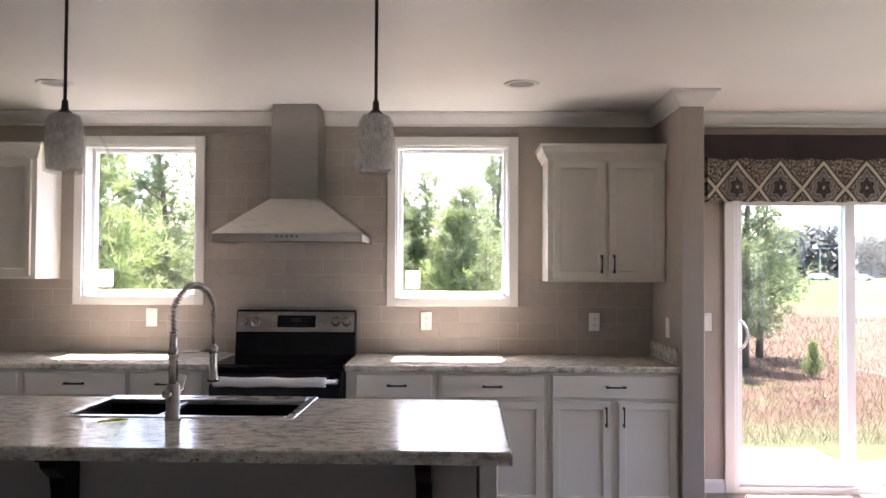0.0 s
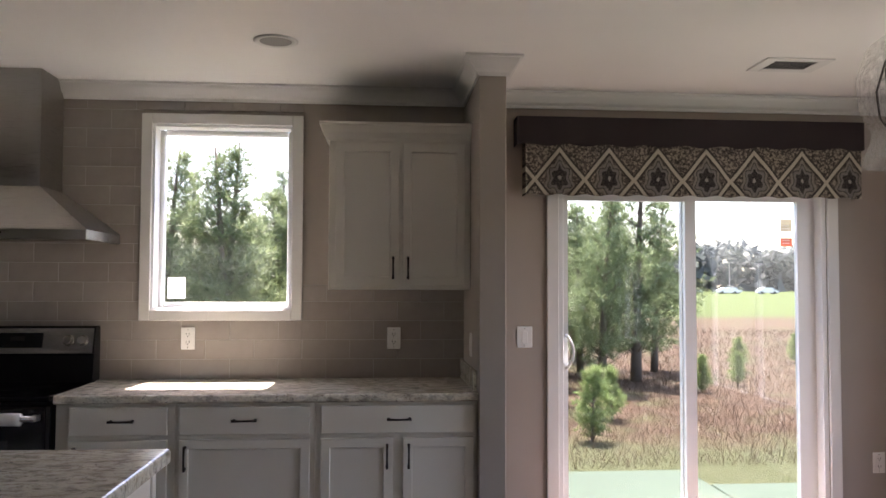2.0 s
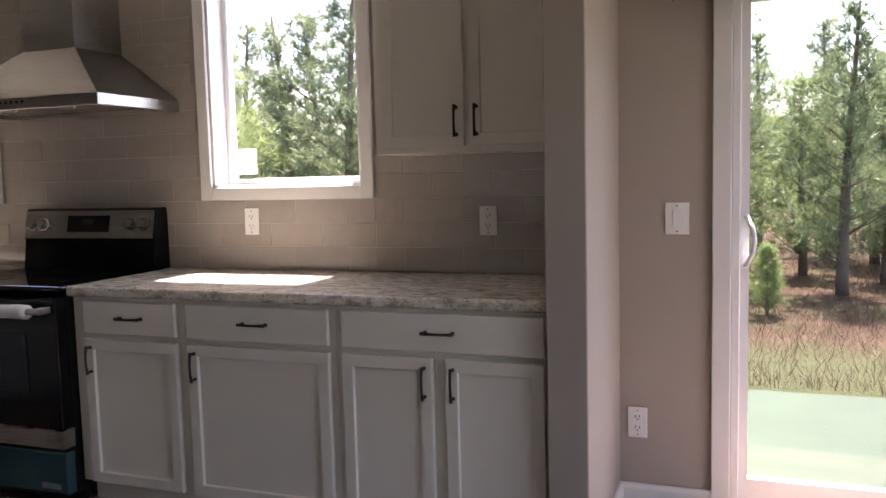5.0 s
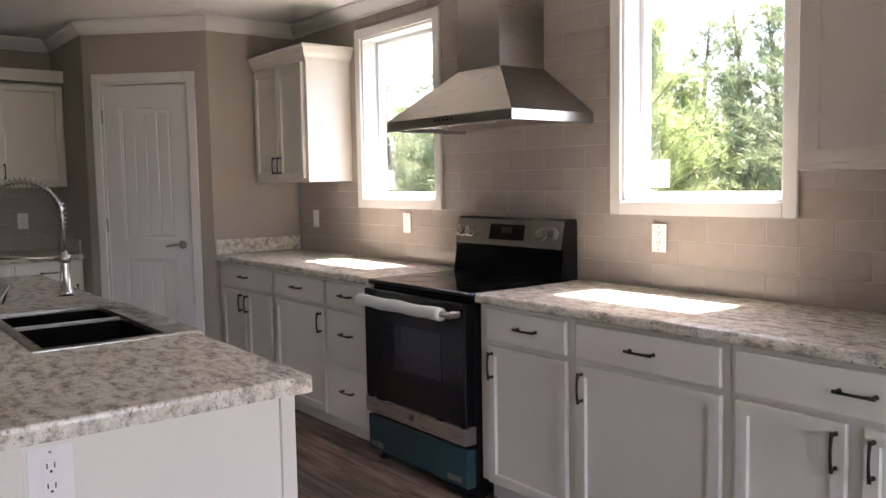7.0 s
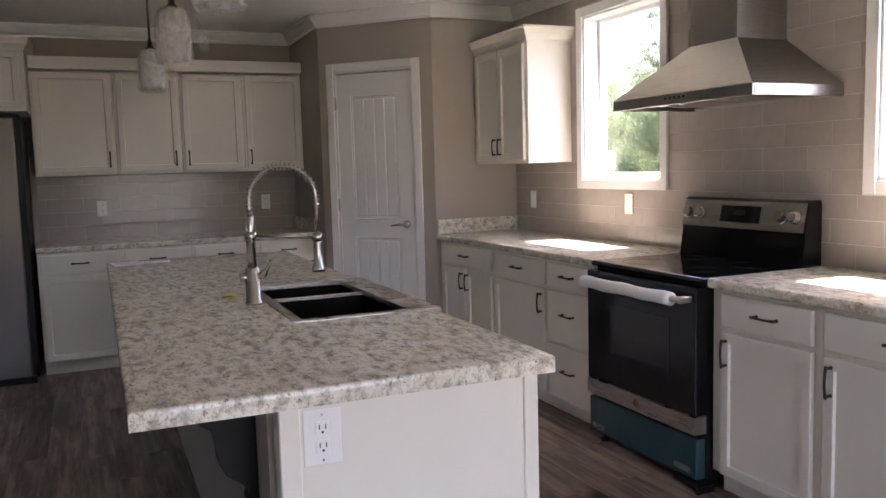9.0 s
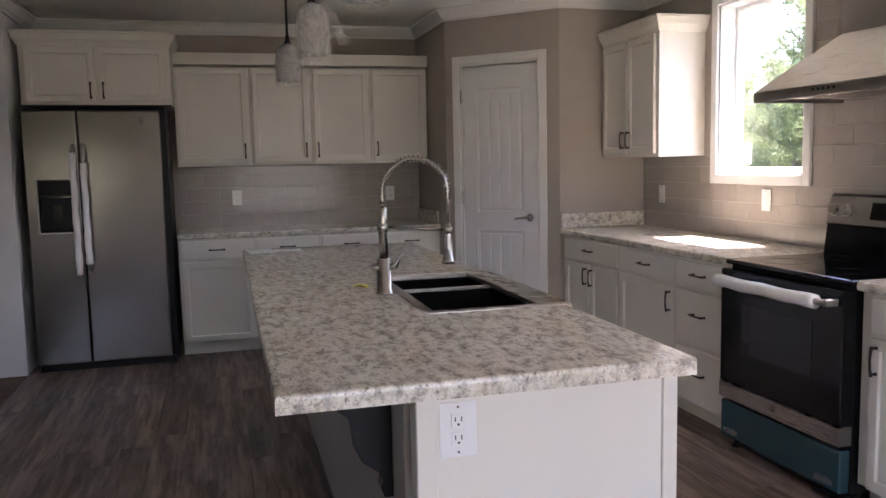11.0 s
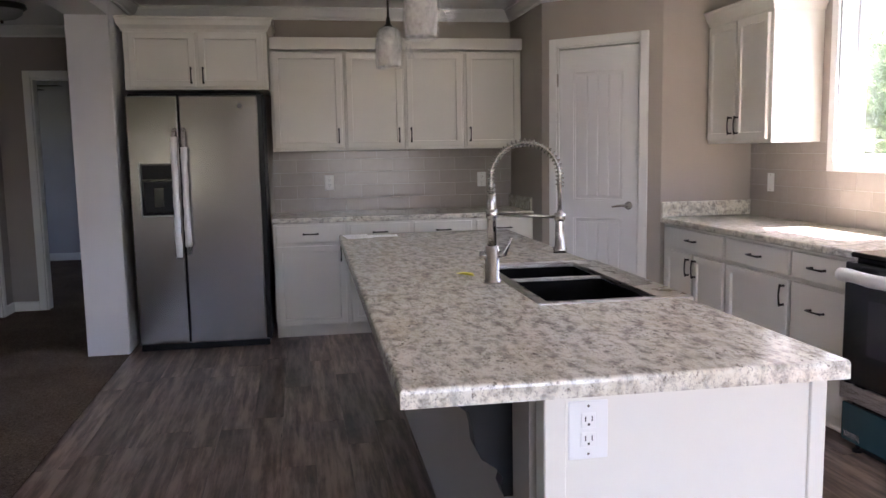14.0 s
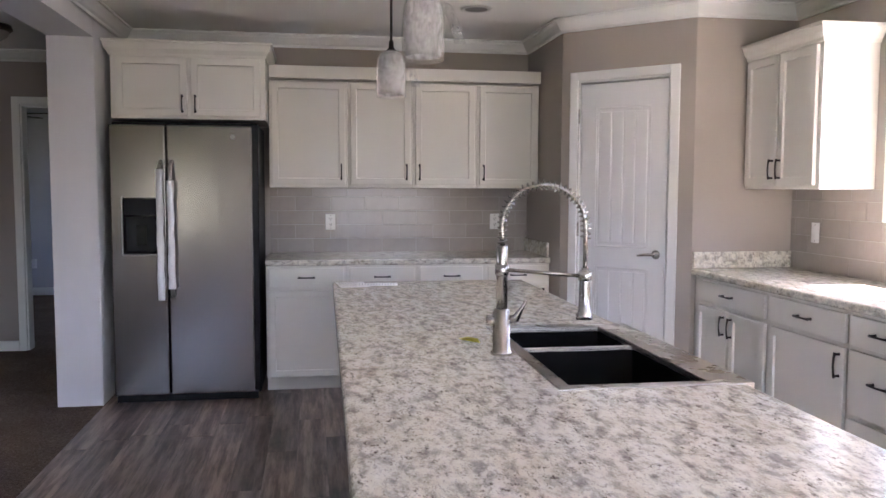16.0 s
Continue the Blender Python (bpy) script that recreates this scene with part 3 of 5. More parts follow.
window(*WIN[0], 1)
window(*WIN[1], 2)


def plain_window(i, at, turn, w, z0, z1):
    """Unseen white cased window, added to light dining and living rooms; front faces local -y."""
    o = thing("window_%d" % i, "unseen white cased window added to light the room", "window", at, turn, "", "structure")
    for nm, b in (("casing_left", (-0.06, 0, -0.018, -0.001, z0 - 0.06, z1 + 0.06)), ("casing_right", (w, w + 0.06, -0.018, -0.001, z0 - 0.06, z1 + 0.06)), ("casing_head", (0, w, -0.018, -0.001, z1, z1 + 0.06)), ("casing_sill", (0, w, -0.018, -0.001, z0 - 0.06, z0))):
        part(nm, B(b, bevel=0.003), TRIM, o)
    part("window_frame", B((0, 0.04, 0.05, 0.10, z0, z1), (w - 0.04, w, 0.05, 0.10, z0, z1), (0.04, w - 0.04, 0.05, 0.10, z0, z0 + 0.04), (0.04, w - 0.04, 0.05, 0.10, z1 - 0.04, z1), (w / 2 - 0.025, w / 2 + 0.025, 0.05, 0.10, z0 + 0.04, z1 - 0.04)), VINYL, o)
    p = part("pane", B((0.03, w - 0.03, 0.072, 0.076, z0 + 0.03, z1 - 0.03)), GLASS, o)
    p.visible_shadow = False


# window 3 is assumed for light from the east, 6 for a fridge reflection
plain_window(3, (XE, 4.25, 0), -90, 1.8, 0.45, 2.15)
plain_window(6, (XE, 0.5, 0), -90, 0.75, 0.7, 1.7)
plain_window(4, (-1.0, SOUTH, 0), 180, 1.8, 0.7, 2.1)
blind = thing("window_blind", "white horizontal slat blind in the living room window", "blind", (-1.0, SOUTH, 0), 180)
part("head_rail", B((0.045, 1.755, 0.005, 0.045, 2.04, 2.075), bevel=0.003), VINYL, blind)
slat_me = to_mesh("slat", B((0.05, 1.75, -0.017, 0.017, -0.0015, 0.0015)), VINYL)
for k in range(30):
    sl = new("slat", slat_me)
    sl.parent = blind
    sl.matrix_basis = pose(0, 0.026, 0.76 + k * 0.043, 50, 0, 0)

sd = thing("sliding_door", "white vinyl two-panel sliding patio door, closed", "sliding door", (0, 0, 0), 0, "", "structure")
x0, x1, z0, z1 = SLD
casing(sd, x0, x1, 0.005, z1, 0.065, W, 0.018, False)
part("door_frame", B((x0, x0 + 0.03, W, W + 0.13, 0, z1), (x1 - 0.03, x1, W, W + 0.13, 0, z1), (x0 + 0.03, x1 - 0.03, W, W + 0.13, z1 - 0.04, z1), (x0 + 0.03, x1 - 0.03, W, W + 0.13, 0, 0.04), bevel=0.003), VINYL, sd)
MID = 2.610
for nm, a, c, y in (("sliding_panel", x0 + 0.03, MID + 0.035, W + 0.025), ("fixed_panel", MID - 0.030, x1 - 0.03, W + 0.075)):
    s, r = (0.062, 0.095) if nm == "sliding_panel" else (0.060, 0.085)
    p = part(nm, B((a, a + (0.03 if nm == "sliding_panel" else s), y, y + 0.04, 0.042, z1 - 0.042), (c - (s if nm == "sliding_panel" else 0.10), c, y, y + 0.04, 0.042, z1 - 0.042), (a + (0.03 if nm == "sliding_panel" else s), c - (s if nm == "sliding_panel" else 0.10), y, y + 0.04, 0.042, 0.042 + r), (a + (0.03 if nm == "sliding_panel" else s), c - (s if nm == "sliding_panel" else 0.10), y, y + 0.04, z1 - 0.042 - r, z1 - 0.042)), VINYL, sd)
    g = part("pane", B((a + 0.02, c - 0.05, y + 0.018, y + 0.022, 0.1, z1 - 0.12)), DOORGLASS, p)
    g.visible_shadow = False
h = bmesh.new()
tube(h, [(x0 + 0.05, W + 0.022, 0.93), (x0 + 0.055, W - 0.01, 0.94), (x0 + 0.072, W - 0.028, 0.98), (x0 + 0.078, W - 0.03, 1.02), (x0 + 0.072, W - 0.028, 1.06), (x0 + 0.055, W - 0.01, 1.10), (x0 + 0.05, W + 0.022, 1.11)], 0.009, 8)
part("handle", h, VINYL, sd, "white D-shaped pull handle", True)
for nm, z, m in (("door_sticker", 1.70, CREAM), ("door_sticker", 1.615, ORANGE)):
    s = tagged(part(nm, B((3.175, 3.245, W + 0.088, W + 0.0895, z, z + (0.075 if z > 1.65 else 0.05))), m), "small printed label on the sliding door glass", "sticker")
    part("print", B(*[(3.185, 3.23, W + 0.0865, W + 0.0872, z + k, z + k + 0.008) for k in (0.015, 0.032)]), PAPER, s)


def panel_door(name, label, at, turn, w, h, hinge_left=True, lever=True):
    """White two-panel plank-moulded door with casing; front faces local -y, opening from x 0 to w."""
    d = thing(name, label, "door", at, turn, "", "structure")
    for nm, b in (("casing_left", (-0.058, 0.0, -0.018, -0.001, 0, h + 0.058)), ("casing_right", (w, w + 0.058, -0.018, -0.001, 0, h + 0.058)), ("casing_head", (0.0, w, -0.018, -0.001, h, h + 0.058))):
        part(nm, B(b, bevel=0.004), TRIM, d)
    part("jamb", B((-0.001, 0.012, 0, 0.1, 0, h), (w - 0.012, w + 0.001, 0, 0.1, 0, h), (0.012, w - 0.012, 0, 0.1, h - 0.012, h + 0.001)), TRIM, d)
    bm = bmesh.new()
    a, c, zt = 0.016, w - 0.016, h - 0.022
    s = 0.105
    mid0, mid1 = 0.86 * h / 2.04, 0.98 * h / 2.04
    z_t, z_b = zt - 0.15, 0.20
    y0, y1 = 0.006, 0.040
    for q in ((a, a + s, 0.012, zt), (c - s, c, 0.012, zt), (a + s, c - s, z_t, zt), (a + s, c - s, mid0, mid1), (a + s, c - s, 0.012, z_b)):
        box(bm, q[0], q[1], y0, y1, q[2], q[3])
    for q0, q1 in ((z_b, mid0), (mid1, z_t)):
        box(bm, a + s, c - s, y0 + 0.012, y1, q0, q1)
        for k in range(4):
            n = (c - a - 2 * s - 0.05) / 4
            xx = a + s + 0.025 + k * n
            box(bm, xx + 0.003, xx + n - 0.003, y0 + 0.005, y0 + 0.02, q0 + 0.03, q1 - 0.03, bevel=0.004)
        for q in ((a + s, a + s + 0.014, q0, q1), (c - s - 0.014, c - s, q0, q1), (a + s + 0.014, c - s - 0.014, q0, q0 + 0.014), (a + s + 0.014, c - s - 0.014, q1 - 0.014, q1)):
            box(bm, q[0], q[1], y0 + 0.005, y0 + 0.018, q[2], q[3], bevel=0.004)
    leaf = part("door_leaf", bm, DOORW, d)
    kx = c - 0.06 if hinge_left else a + 0.06
    hb = lathe([(0.0, 0), (0.026, 0.0), (0.028, 0.006), (0.014, 0.012), (0.011, 0.04), (0, 0.042)], 20)
    bmesh.ops.rotate(hb, cent=(0, 0, 0), matrix=Matrix.Rotation(radians(90), 3, "X"), verts=hb.verts[:])
    bmesh.ops.translate(hb, vec=(kx, y0, 0.955), verts=hb.verts[:])
    if lever:
        sgn = -1 if hinge_left else 1
        tube(hb, [(kx, y0 - 0.040, 0.955), (kx + sgn * 0.03, y0 - 0.046, 0.957), (kx + sgn * 0.07, y0 - 0.044, 0.952), (kx + sgn * 0.105, y0 - 0.040, 0.946)], [0.010, 0.009, 0.008, 0.006], 8)
    else:
        k2 = lathe([(0, 0), (0.012, 0.0), (0.026, 0.012), (0.028, 0.024), (0.018, 0.034), (0, 0.036)], 16)
        bmesh.ops.rotate(k2, cent=(0, 0, 0), matrix=Matrix.Rotation(radians(90), 3, "X"), verts=k2.verts[:])
        bmesh.ops.translate(k2, vec=(kx, y0 - 0.03, 0.955), verts=k2.verts[:])
        me = bpy.data.meshes.new("knob_tmp")
        k2.to_mesh(me)
        hb.from_mesh(me)
        k2.free()
        bpy.data.meshes.remove(me)
    part("door_handle", hb, NICKEL, leaf, "satin nickel handle", True)
    hx = 0.004 if hinge_left else w - 0.004
    for z in (0.25, 1.05, 1.78):
        part("hinge", tube(bmesh.new(), [(hx, -0.004, z), (hx, -0.004, z + 0.09)], 0.007, 8), NICKEL, d)
    return d


u = 1 / math.sqrt(2)
panel_door("door_1", "white two-panel pantry door, closed", (P1[0] + (DOOR0 + 0.055) * u, P1[1] + (DOOR0 + 0.055) * u, 0.0), 45, DOORW_, DOORH)
panel_door("door_2", "white two-panel hall closet door, closed", (-4.64, -0.42, 0.004), 180, 0.93, 2.055, True, False)
dw = thing("door_3", "white-cased open doorway to a bedroom", "doorway", (-5.84, -0.14, 0.004), 90, "", "structure")
for nm, b in (("casing_left", (-0.06, 0.0, -0.018, -0.001, 0, 2.085)), ("casing_right", (0.76, 0.82, -0.018, -0.001, 0, 2.085)), ("casing_head", (0.0, 0.76, -0.018, -0.001, 2.025, 2.085)), ("jamb_left", (-0.001, 0.014, 0, 0.12, 0, 2.025)), ("jamb_right", (0.746, 0.761, 0, 0.12, 0, 2.025)), ("jamb_head", (0.014, 0.746, 0, 0.12, 2.010, 2.026))):
    part(nm, B(b, bevel=0.003), TRIM, dw)


# ---- cabinets ----
def shaker(x0, x1, z0, z1, rail=0.058):
    """Framed door front, 20 mm thick, with a recessed flat panel; front at y -0.02."""
    bm = B((x0, x1, -0.02, 0.0, z0, z1))
    f = [q for q in bm.faces if q.normal.y < -0.9 or all(abs(v.co.y + 0.02) < 1e-6 for v in q.verts)][0]
    bm.normal_update()
    bmesh.ops.inset_region(bm, faces=[f], thickness=rail)
    bm.normal_update()
    bmesh.ops.inset_region(bm, faces=[f], thickness=0.005, depth=-0.011)
    es = [e for e in bm.edges if all(abs(v.co.y + 0.02) < 1e-6 for v in e.verts) and any(abs(v.co.x - x0) < 1e-6 or abs(v.co.x - x1) < 1e-6 or abs(v.co.z - z0) < 1e-6 or abs(v.co.z - z1) < 1e-6 for v in e.verts) and len([g for g in e.link_faces if abs(g.normal.y) < 0.5]) == 1]
    bmesh.ops.bevel(bm, geom=es, offset=0.003, segments=2, affect="EDGES", profile=0.5)
    return bm


def pull(x, z, upright, span=0.096):
    """Dark arched bar pull on two posts, its middle at x, z."""
    bm = bmesh.new()
    h = span / 2
    line = [(-h - 0.008, -0.045), (-h * 0.6, -0.050), (0, -0.052), (h * 0.6, -0.050), (h + 0.008, -0.045)]
    tube(bm, [(x, y, z + s) if upright else (x + s, y, z) for s, y in line], [0.0062, 0.0048, 0.0045, 0.0048, 0.0062], 8)
    for s in (-h, h):
        tube(bm, [(x, -0.0195, z + s), (x, -0.028, z + s), (x, -0.046, z + s)] if upright else [(x + s, -0.0195, z), (x + s, -0.028, z), (x + s, -0.046, z)], [0.009, 0.0055, 0.0055], 8)
    return bm


def cabinet(name, label, category, at, turn, w, d, h, fronts, group, toe=0.0, crown=0.0, open_top=False):
    """Face-framed cabinet, its front plane at local y 0. fronts: (kind, x0, x1, z0, z1, handle) with handle (x, z, upright) or None."""
    c = thing(name, label, category, at, turn, group)
    if toe:
        part("body", B((0, w, 0, d, toe, h), (0.0, w, 0.075, d, 0, toe)), CAB, c)
        part("toe_kick", B((0.0, w, 0.06, 0.0745, 0.002, toe - 0.001)), CAB, c)
    else:
        part("body", B((0, w, 0, d, 0, h), bevel=0.002), CAB, c)
    for kind, x0, x1, z0, z1, hd in fronts:
        bm = shaker(x0, x1, z0, z1) if kind == "door" else B((x0, x1, -0.02, 0.0, z0, z1), bevel=0.004, seg=2)
        bmesh.ops.translate(bm, vec=(0, -0.003, 0), verts=bm.verts[:])
        f = part(kind, bm, CAB, c)
        if hd:
            part("handle", pull(*hd), BRONZE, f, "dark bronze bar handle", True)
    if crown:
        prof = [(0, h - 0.012), (0.008, h - 0.012), (0.012, h + 0.004), (0.030, h + 0.03), (0.040, h + crown - 0.016), (0.048, h + crown - 0.014), (0.048, h + crown), (0, h + crown)]
        part("crown", molding([(0.0, d), (0.0, 0.0), (w, 0.0), (w, d)][::-1], prof), CAB, c)
    return c


G1 = "cream kitchen cabinets"
YF = 4.485          # base cabinet faces
LB = "cream shaker base cabinet with dark pulls, under the speckled counter"
DZ = (0.702, 0.830)
DD = (0.105, 0.680)
# right of the range
cabinet("base_cabinet", LB, "cabinet", (-0.587, YF, 0), 0, 0.525, 0.60, 0.844, [("drawer", 0.062, 0.495, *DZ, (0.295, 0.768, False)), ("door", 0.062, 0.495, *DD, (0.092, 0.60, True))], G1, 0.10)
cabinet("base_cabinet", LB, "cabinet", (-0.060, YF, 0), 0, 0.631, 0.60, 0.844, [("drawer", 0.02, 0.608, *DZ, (0.314, 0.768, False)), ("door", 0.02, 0.608, *DD, (0.05, 0.60, True))], G1, 0.10)
cabinet("base_cabinet", "cream double-door base cabinet at the partition end", "cabinet", (0.573, YF, 0), 0, 0.750, 0.60, 0.844, [("drawer", 0.025, 0.735, *DZ, (0.385, 0.768, False)), ("door", 0.025, 0.357, *DD, (0.330, 0.60, True)), ("door", 0.403, 0.735, *DD, (0.430, 0.60, True))], G1, 0.10)
# left of the range
cabinet("base_cabinet", "cream double-door base cabinet beside the pantry wall", "cabinet", (-3.288, YF, 0), 0, 0.820, 0.60, 0.844, [("drawer", 0.07, 0.795, *DZ, (0.43, 0.768, False)), ("door", 0.07, 0.415, *DD, (0.390, 0.60, True)), ("door", 0.45, 0.795, *DD, (0.475, 0.60, True))], G1, 0.10)
cabinet("base_cabinet", LB, "cabinet", (-2.466, YF, 0), 0, 0.622, 0.60, 0.844, [("drawer", 0.025, 0.605, *DZ, (0.315, 0.768, False)), ("door", 0.025, 0.605, *DD, (0.575, 0.60, True))], G1, 0.10)
cabinet("drawer_cabinet", "cream three-drawer base cabinet beside the range", "cabinet", (-1.842, YF, 0), 0, 0.468, 0.60, 0.844, [("drawer", 0.012, 0.43, *DZ, (0.221, 0.768, False)), ("drawer", 0.012, 0.43, 0.405, 0.682, (0.221, 0.565, False)), ("drawer", 0.012, 0.43, 0.105, 0.385, (0.221, 0.265, False))], G1, 0.10)
# wall cabinets on the window wall
LU = "cream shaker wall cabinet with crown and dark pulls"
UB, UH = 1.362, 0.765
cabinet("wall_cabinet", LU, "cabinet", (0.606, 4.785, UB), 0, 0.717, 0.318, UH, [("door", 0.035, 0.352, 0.022, UH - 0.025, (0.325, 0.11, True)), ("door", 0.372, 0.690, 0.022, UH - 0.025, (0.400, 0.11, True))], G1, 0, 0.08)
cabinet("wall_cabinet", LU, "cabinet", (-3.288, 4.785, UB), 0, 0.728, 0.318, UH, [("door", 0.03, 0.355, 0.022, UH - 0.025, (0.327, 0.11, True)), ("door", 0.373, 0.70, 0.022, UH - 0.025, (0.401, 0.11, True))], G1, 0, 0.08)
# fridge wall
XF = -4.155
for y0, y1, two in ((1.900, 2.427, 0), (2.429, 2.90, 0), (2.902, 3.37, 0), (3.372, 3.828, 0)):
    w = y1 - y0
    cabinet("base_cabinet", "cream base cabinet on the fridge wall", "cabinet", (XF, y0, 0), 90, w, -XB + XF - 0.004, 0.844, [("drawer", 0.018, w - 0.018, *DZ, (w / 2, 0.768, False)), ("door", 0.018, w - 0.018, *DD, (w - 0.05, 0.62, True))], G1, 0.10)
XU = -4.468
for k, (y0, y1) in enumerate(((1.915, 2.452), (2.454, 2.909), (2.911, 3.371), (3.373, 3.828))):
    w = y1 - y0
    hx = w - 0.045 if k in (0, 1) else 0.045
    cabinet("wall_cabinet", "cream wall cabinet over the back counter", "cabinet", (XU, y0, UB), 90, w, XU - XB - 0.004, 0.745, [("door", 0.018, w - 0.018, 0.022, 0.722, (hx, 0.11, True))], G1)
part_crown = tagged(part("cabinet_crown", molding([(XU, 3.828), (XU, 1.92)], [(0, 2.096), (-0.008, 2.096), (-0.012, 2.112), (-0.03, 2.14), (-0.04, 2.174), (-0.048, 2.176), (-0.048, 2.192), (0.05, 2.192), (0.05, 2.108), (0, 2.108)]), CAB), "cream crown strip on the back wall cabinets", "crown molding")
cabinet("fridge_cabinet", "cream two-door cabinet above the fridge", "cabinet", (-4.16, 0.955, 1.795), 90, 0.955, -XB - 4.16 - 0.004 + 0.0, 0.405, [("door", 0.035, 0.468, 0.02, 0.385, (0.44, 0.095, True)), ("door", 0.492, 0.925, 0.02, 0.385, (0.52, 0.095, True))], G1, 0, 0.085)


# ---- counters ----
def counter(name, label, x0, x1, y0, y1, at=(0, 0, 0), turn=0):
    c = thing(name, label, "countertop", at, turn)
    bm = B((x0, x1, y0, y1, ZC - TH, ZC))
    es = [e for e in bm.edges if all(abs(v.co.y - y0) < 1e-6 for v in e.verts) and all(abs(v.co.z - e.verts[0].co.z) < 1e-6 for v in e.verts)]
    bmesh.ops.bevel(bm, geom=es, offset=0.012, segments=4, affect="EDGES", profile=0.5)
    part("slab", bm, GRANITE, c)
    return c


LC = "speckled cream and grey granite-look counter with sunlit patch"
c = counter("countertop", LC, -0.590, STUB[0] - 0.002, W - 0.645, W - 0.001)
part("side_splash", B((STUB[0] - 0.02, STUB[0] - 0.002, W - 0.60, W - 0.004, ZC + 0.001, ZC + 0.10), bevel=0.003), GRANITE, c)
c = counter("countertop", LC, P2[0] + 0.002, -1.371, W - 0.645, W - 0.001)
part("side_splash", B((P2[0] + 0.002, P2[0] + 0.020, W - 0.64, W - 0.004, ZC + 0.001, ZC + 0.10), bevel=0.003), GRANITE, c)
c = counter("countertop", "speckled counter on the fridge wall", 0.002, 1.933, -0.03, XF - XB - 0.005, (XF, 1.895, 0), 90)
part("side_splash", B((1.913, 1.931, 0.0, XF - XB - 0.01, ZC + 0.001, ZC + 0.10), bevel=0.003), GRANITE, c)

# ---- island ----
IX0, IX1, IY0, IY1 = -2.85, 0.215, 2.268, 3.245
SX0, SX1, SY0, SY1 = -1.430, -0.550, 2.785, 3.280
isl = thing("kitchen_island", "long island with speckled top and cream base", "island", (IX1, IY0, 0), -0.7)


def L(x0, x1, y0, y1, z0, z1):
    return (x0 - IX1, x1 - IX1, y0 - IY0, y1 - IY0, z0, z1)


bm = B(L(IX0, SX0 + 0.01, IY0, IY1, ZC - TH, ZC), L(SX1 - 0.01, IX1, IY0, IY1, ZC - TH, ZC), L(SX0 + 0.01, SX1 - 0.01, IY0, SY0 + 0.01, ZC - TH, ZC))
bmesh.ops.remove_doubles(bm, verts=bm.verts[:], dist=1e-5)
inner = [f for f in bm.faces if abs(f.normal.x) > 0.9 and f.calc_center_median().y < SY0 - IY0 and -IX1 + SX0 - 0.1 < f.calc_center_median().x < SX1 - IX1 + 0.1]
bmesh.ops.delete(bm, geom=inner, context="FACES_ONLY")
es = [e for e in bm.edges if all(abs(v.co.z - ZC) < 1e-6 for v in e.verts) and (all(abs(v.co.x) < 1e-6 for v in e.verts) or all(abs(v.co.y) < 1e-6 for v in e.verts))]
bmesh.ops.bevel(bm, geom=es, offset=0.010, segments=3, affect="EDGES", profile=0.5)
part("island_top", bm, GRANITE, isl, "speckled cream and grey granite-look top")
part("end_panel", B(L(0.160, 0.176, 2.618, 3.175, 0.0, ZC - TH - 0.001)), CAB, isl)
part("corner_post", B(L(0.120, 0.182, 2.570, 2.618, 0.0, ZC - TH - 0.001), bevel=0.003), CAB, isl)
part("corner_post", B(L(0.120, 0.182, 3.175, 3.215, 0.0, ZC - TH - 0.001), bevel=0.003), CAB, isl)
part("seating_panel", B(L(-2.80, 0.110, 2.558, 2.574, 0.0, ZC - TH - 0.001)), WALL, isl, "taupe painted panel under the overhang")
part("far_panel", B(L(-2.80, -2.785, 2.574, 3.21, 0.0, ZC - TH - 0.001)), CAB, isl)
part("carcass", B(L(-2.785, 0.120, 3.195, 3.21, 0.10, ZC - TH - 0.001), L(-2.785, 0.120, 3.14, 3.155, 0.0, 0.10)), CAB, isl)
corb = [(0, 0), (0, -0.31), (-0.022, -0.31), (-0.030, -0.285), (-0.024, -0.262), (-0.040, -0.240), (-0.075, -0.215), (-0.092, -0.18), (-0.095, -0.14), (-0.105, -0.10), (-0.14, -0.075), (-0.165, -0.055), (-0.172, -0.03), (-0.195, -0.028), (-0.195, 0)]
for x in (-0.062, -1.27, -2.48):
    bm = prism([(p + 2.5578 - IY0, q + ZC - TH - 0.001) for p, q in corb], "x", x - 0.026 - IX1, x + 0.026 - IX1)
    part("corbel", bm, BLACKM, isl, "black scrolled bracket under the overhang")
for k, x in enumerate((-2.765, -2.05, -1.475, -1.02, -0.565, 0.105)):
    if k < 5:
        xe = (-2.05, -1.475, -1.02, -0.565, 0.105)[k]
        bm = shaker(0.008, xe - x - 0.008, 0.12, 0.60 if k in (2, 3) else 0.82)
        bmesh.ops.rotate(bm, cent=(0, 0, 0), matrix=Matrix.Rotation(math.pi, 3, "Z"), verts=bm.verts[:])
        bmesh.ops.translate(bm, vec=(xe - IX1, 3.2105 - IY0, 0), verts=bm.verts[:])
        part("door", bm, CAB, isl)

sink = thing("sink", "stainless double-bowl apron sink set in the island", "sink", (SX0, SY0 + 0.010, ZC), -0.7)
SL, SD = SX1 - SX0, SY1 - SY0
rim, dep = 0.035, 0.21
b1 = (rim, SL * 0.40 - 0.007)
b2 = (SL * 0.40 + 0.007, SL - rim)
y0, y1 = 0.035, SD - 0.108
part("rim", B((0, rim, 0, SD, -0.015, 0.004), (SL - rim, SL, 0, SD, -0.015, 0.004), (rim, SL - rim, 0, y0, -0.015, 0.004), (rim, SL - rim, y1, SD, -0.015, 0.004), bevel=0.002), STEEL, sink)
part("divider", B((b1[1] + 0.0005, b2[0] - 0.0005, y0, y1, -0.03, -0.004), bevel=0.003, seg=2), STEEL, sink)
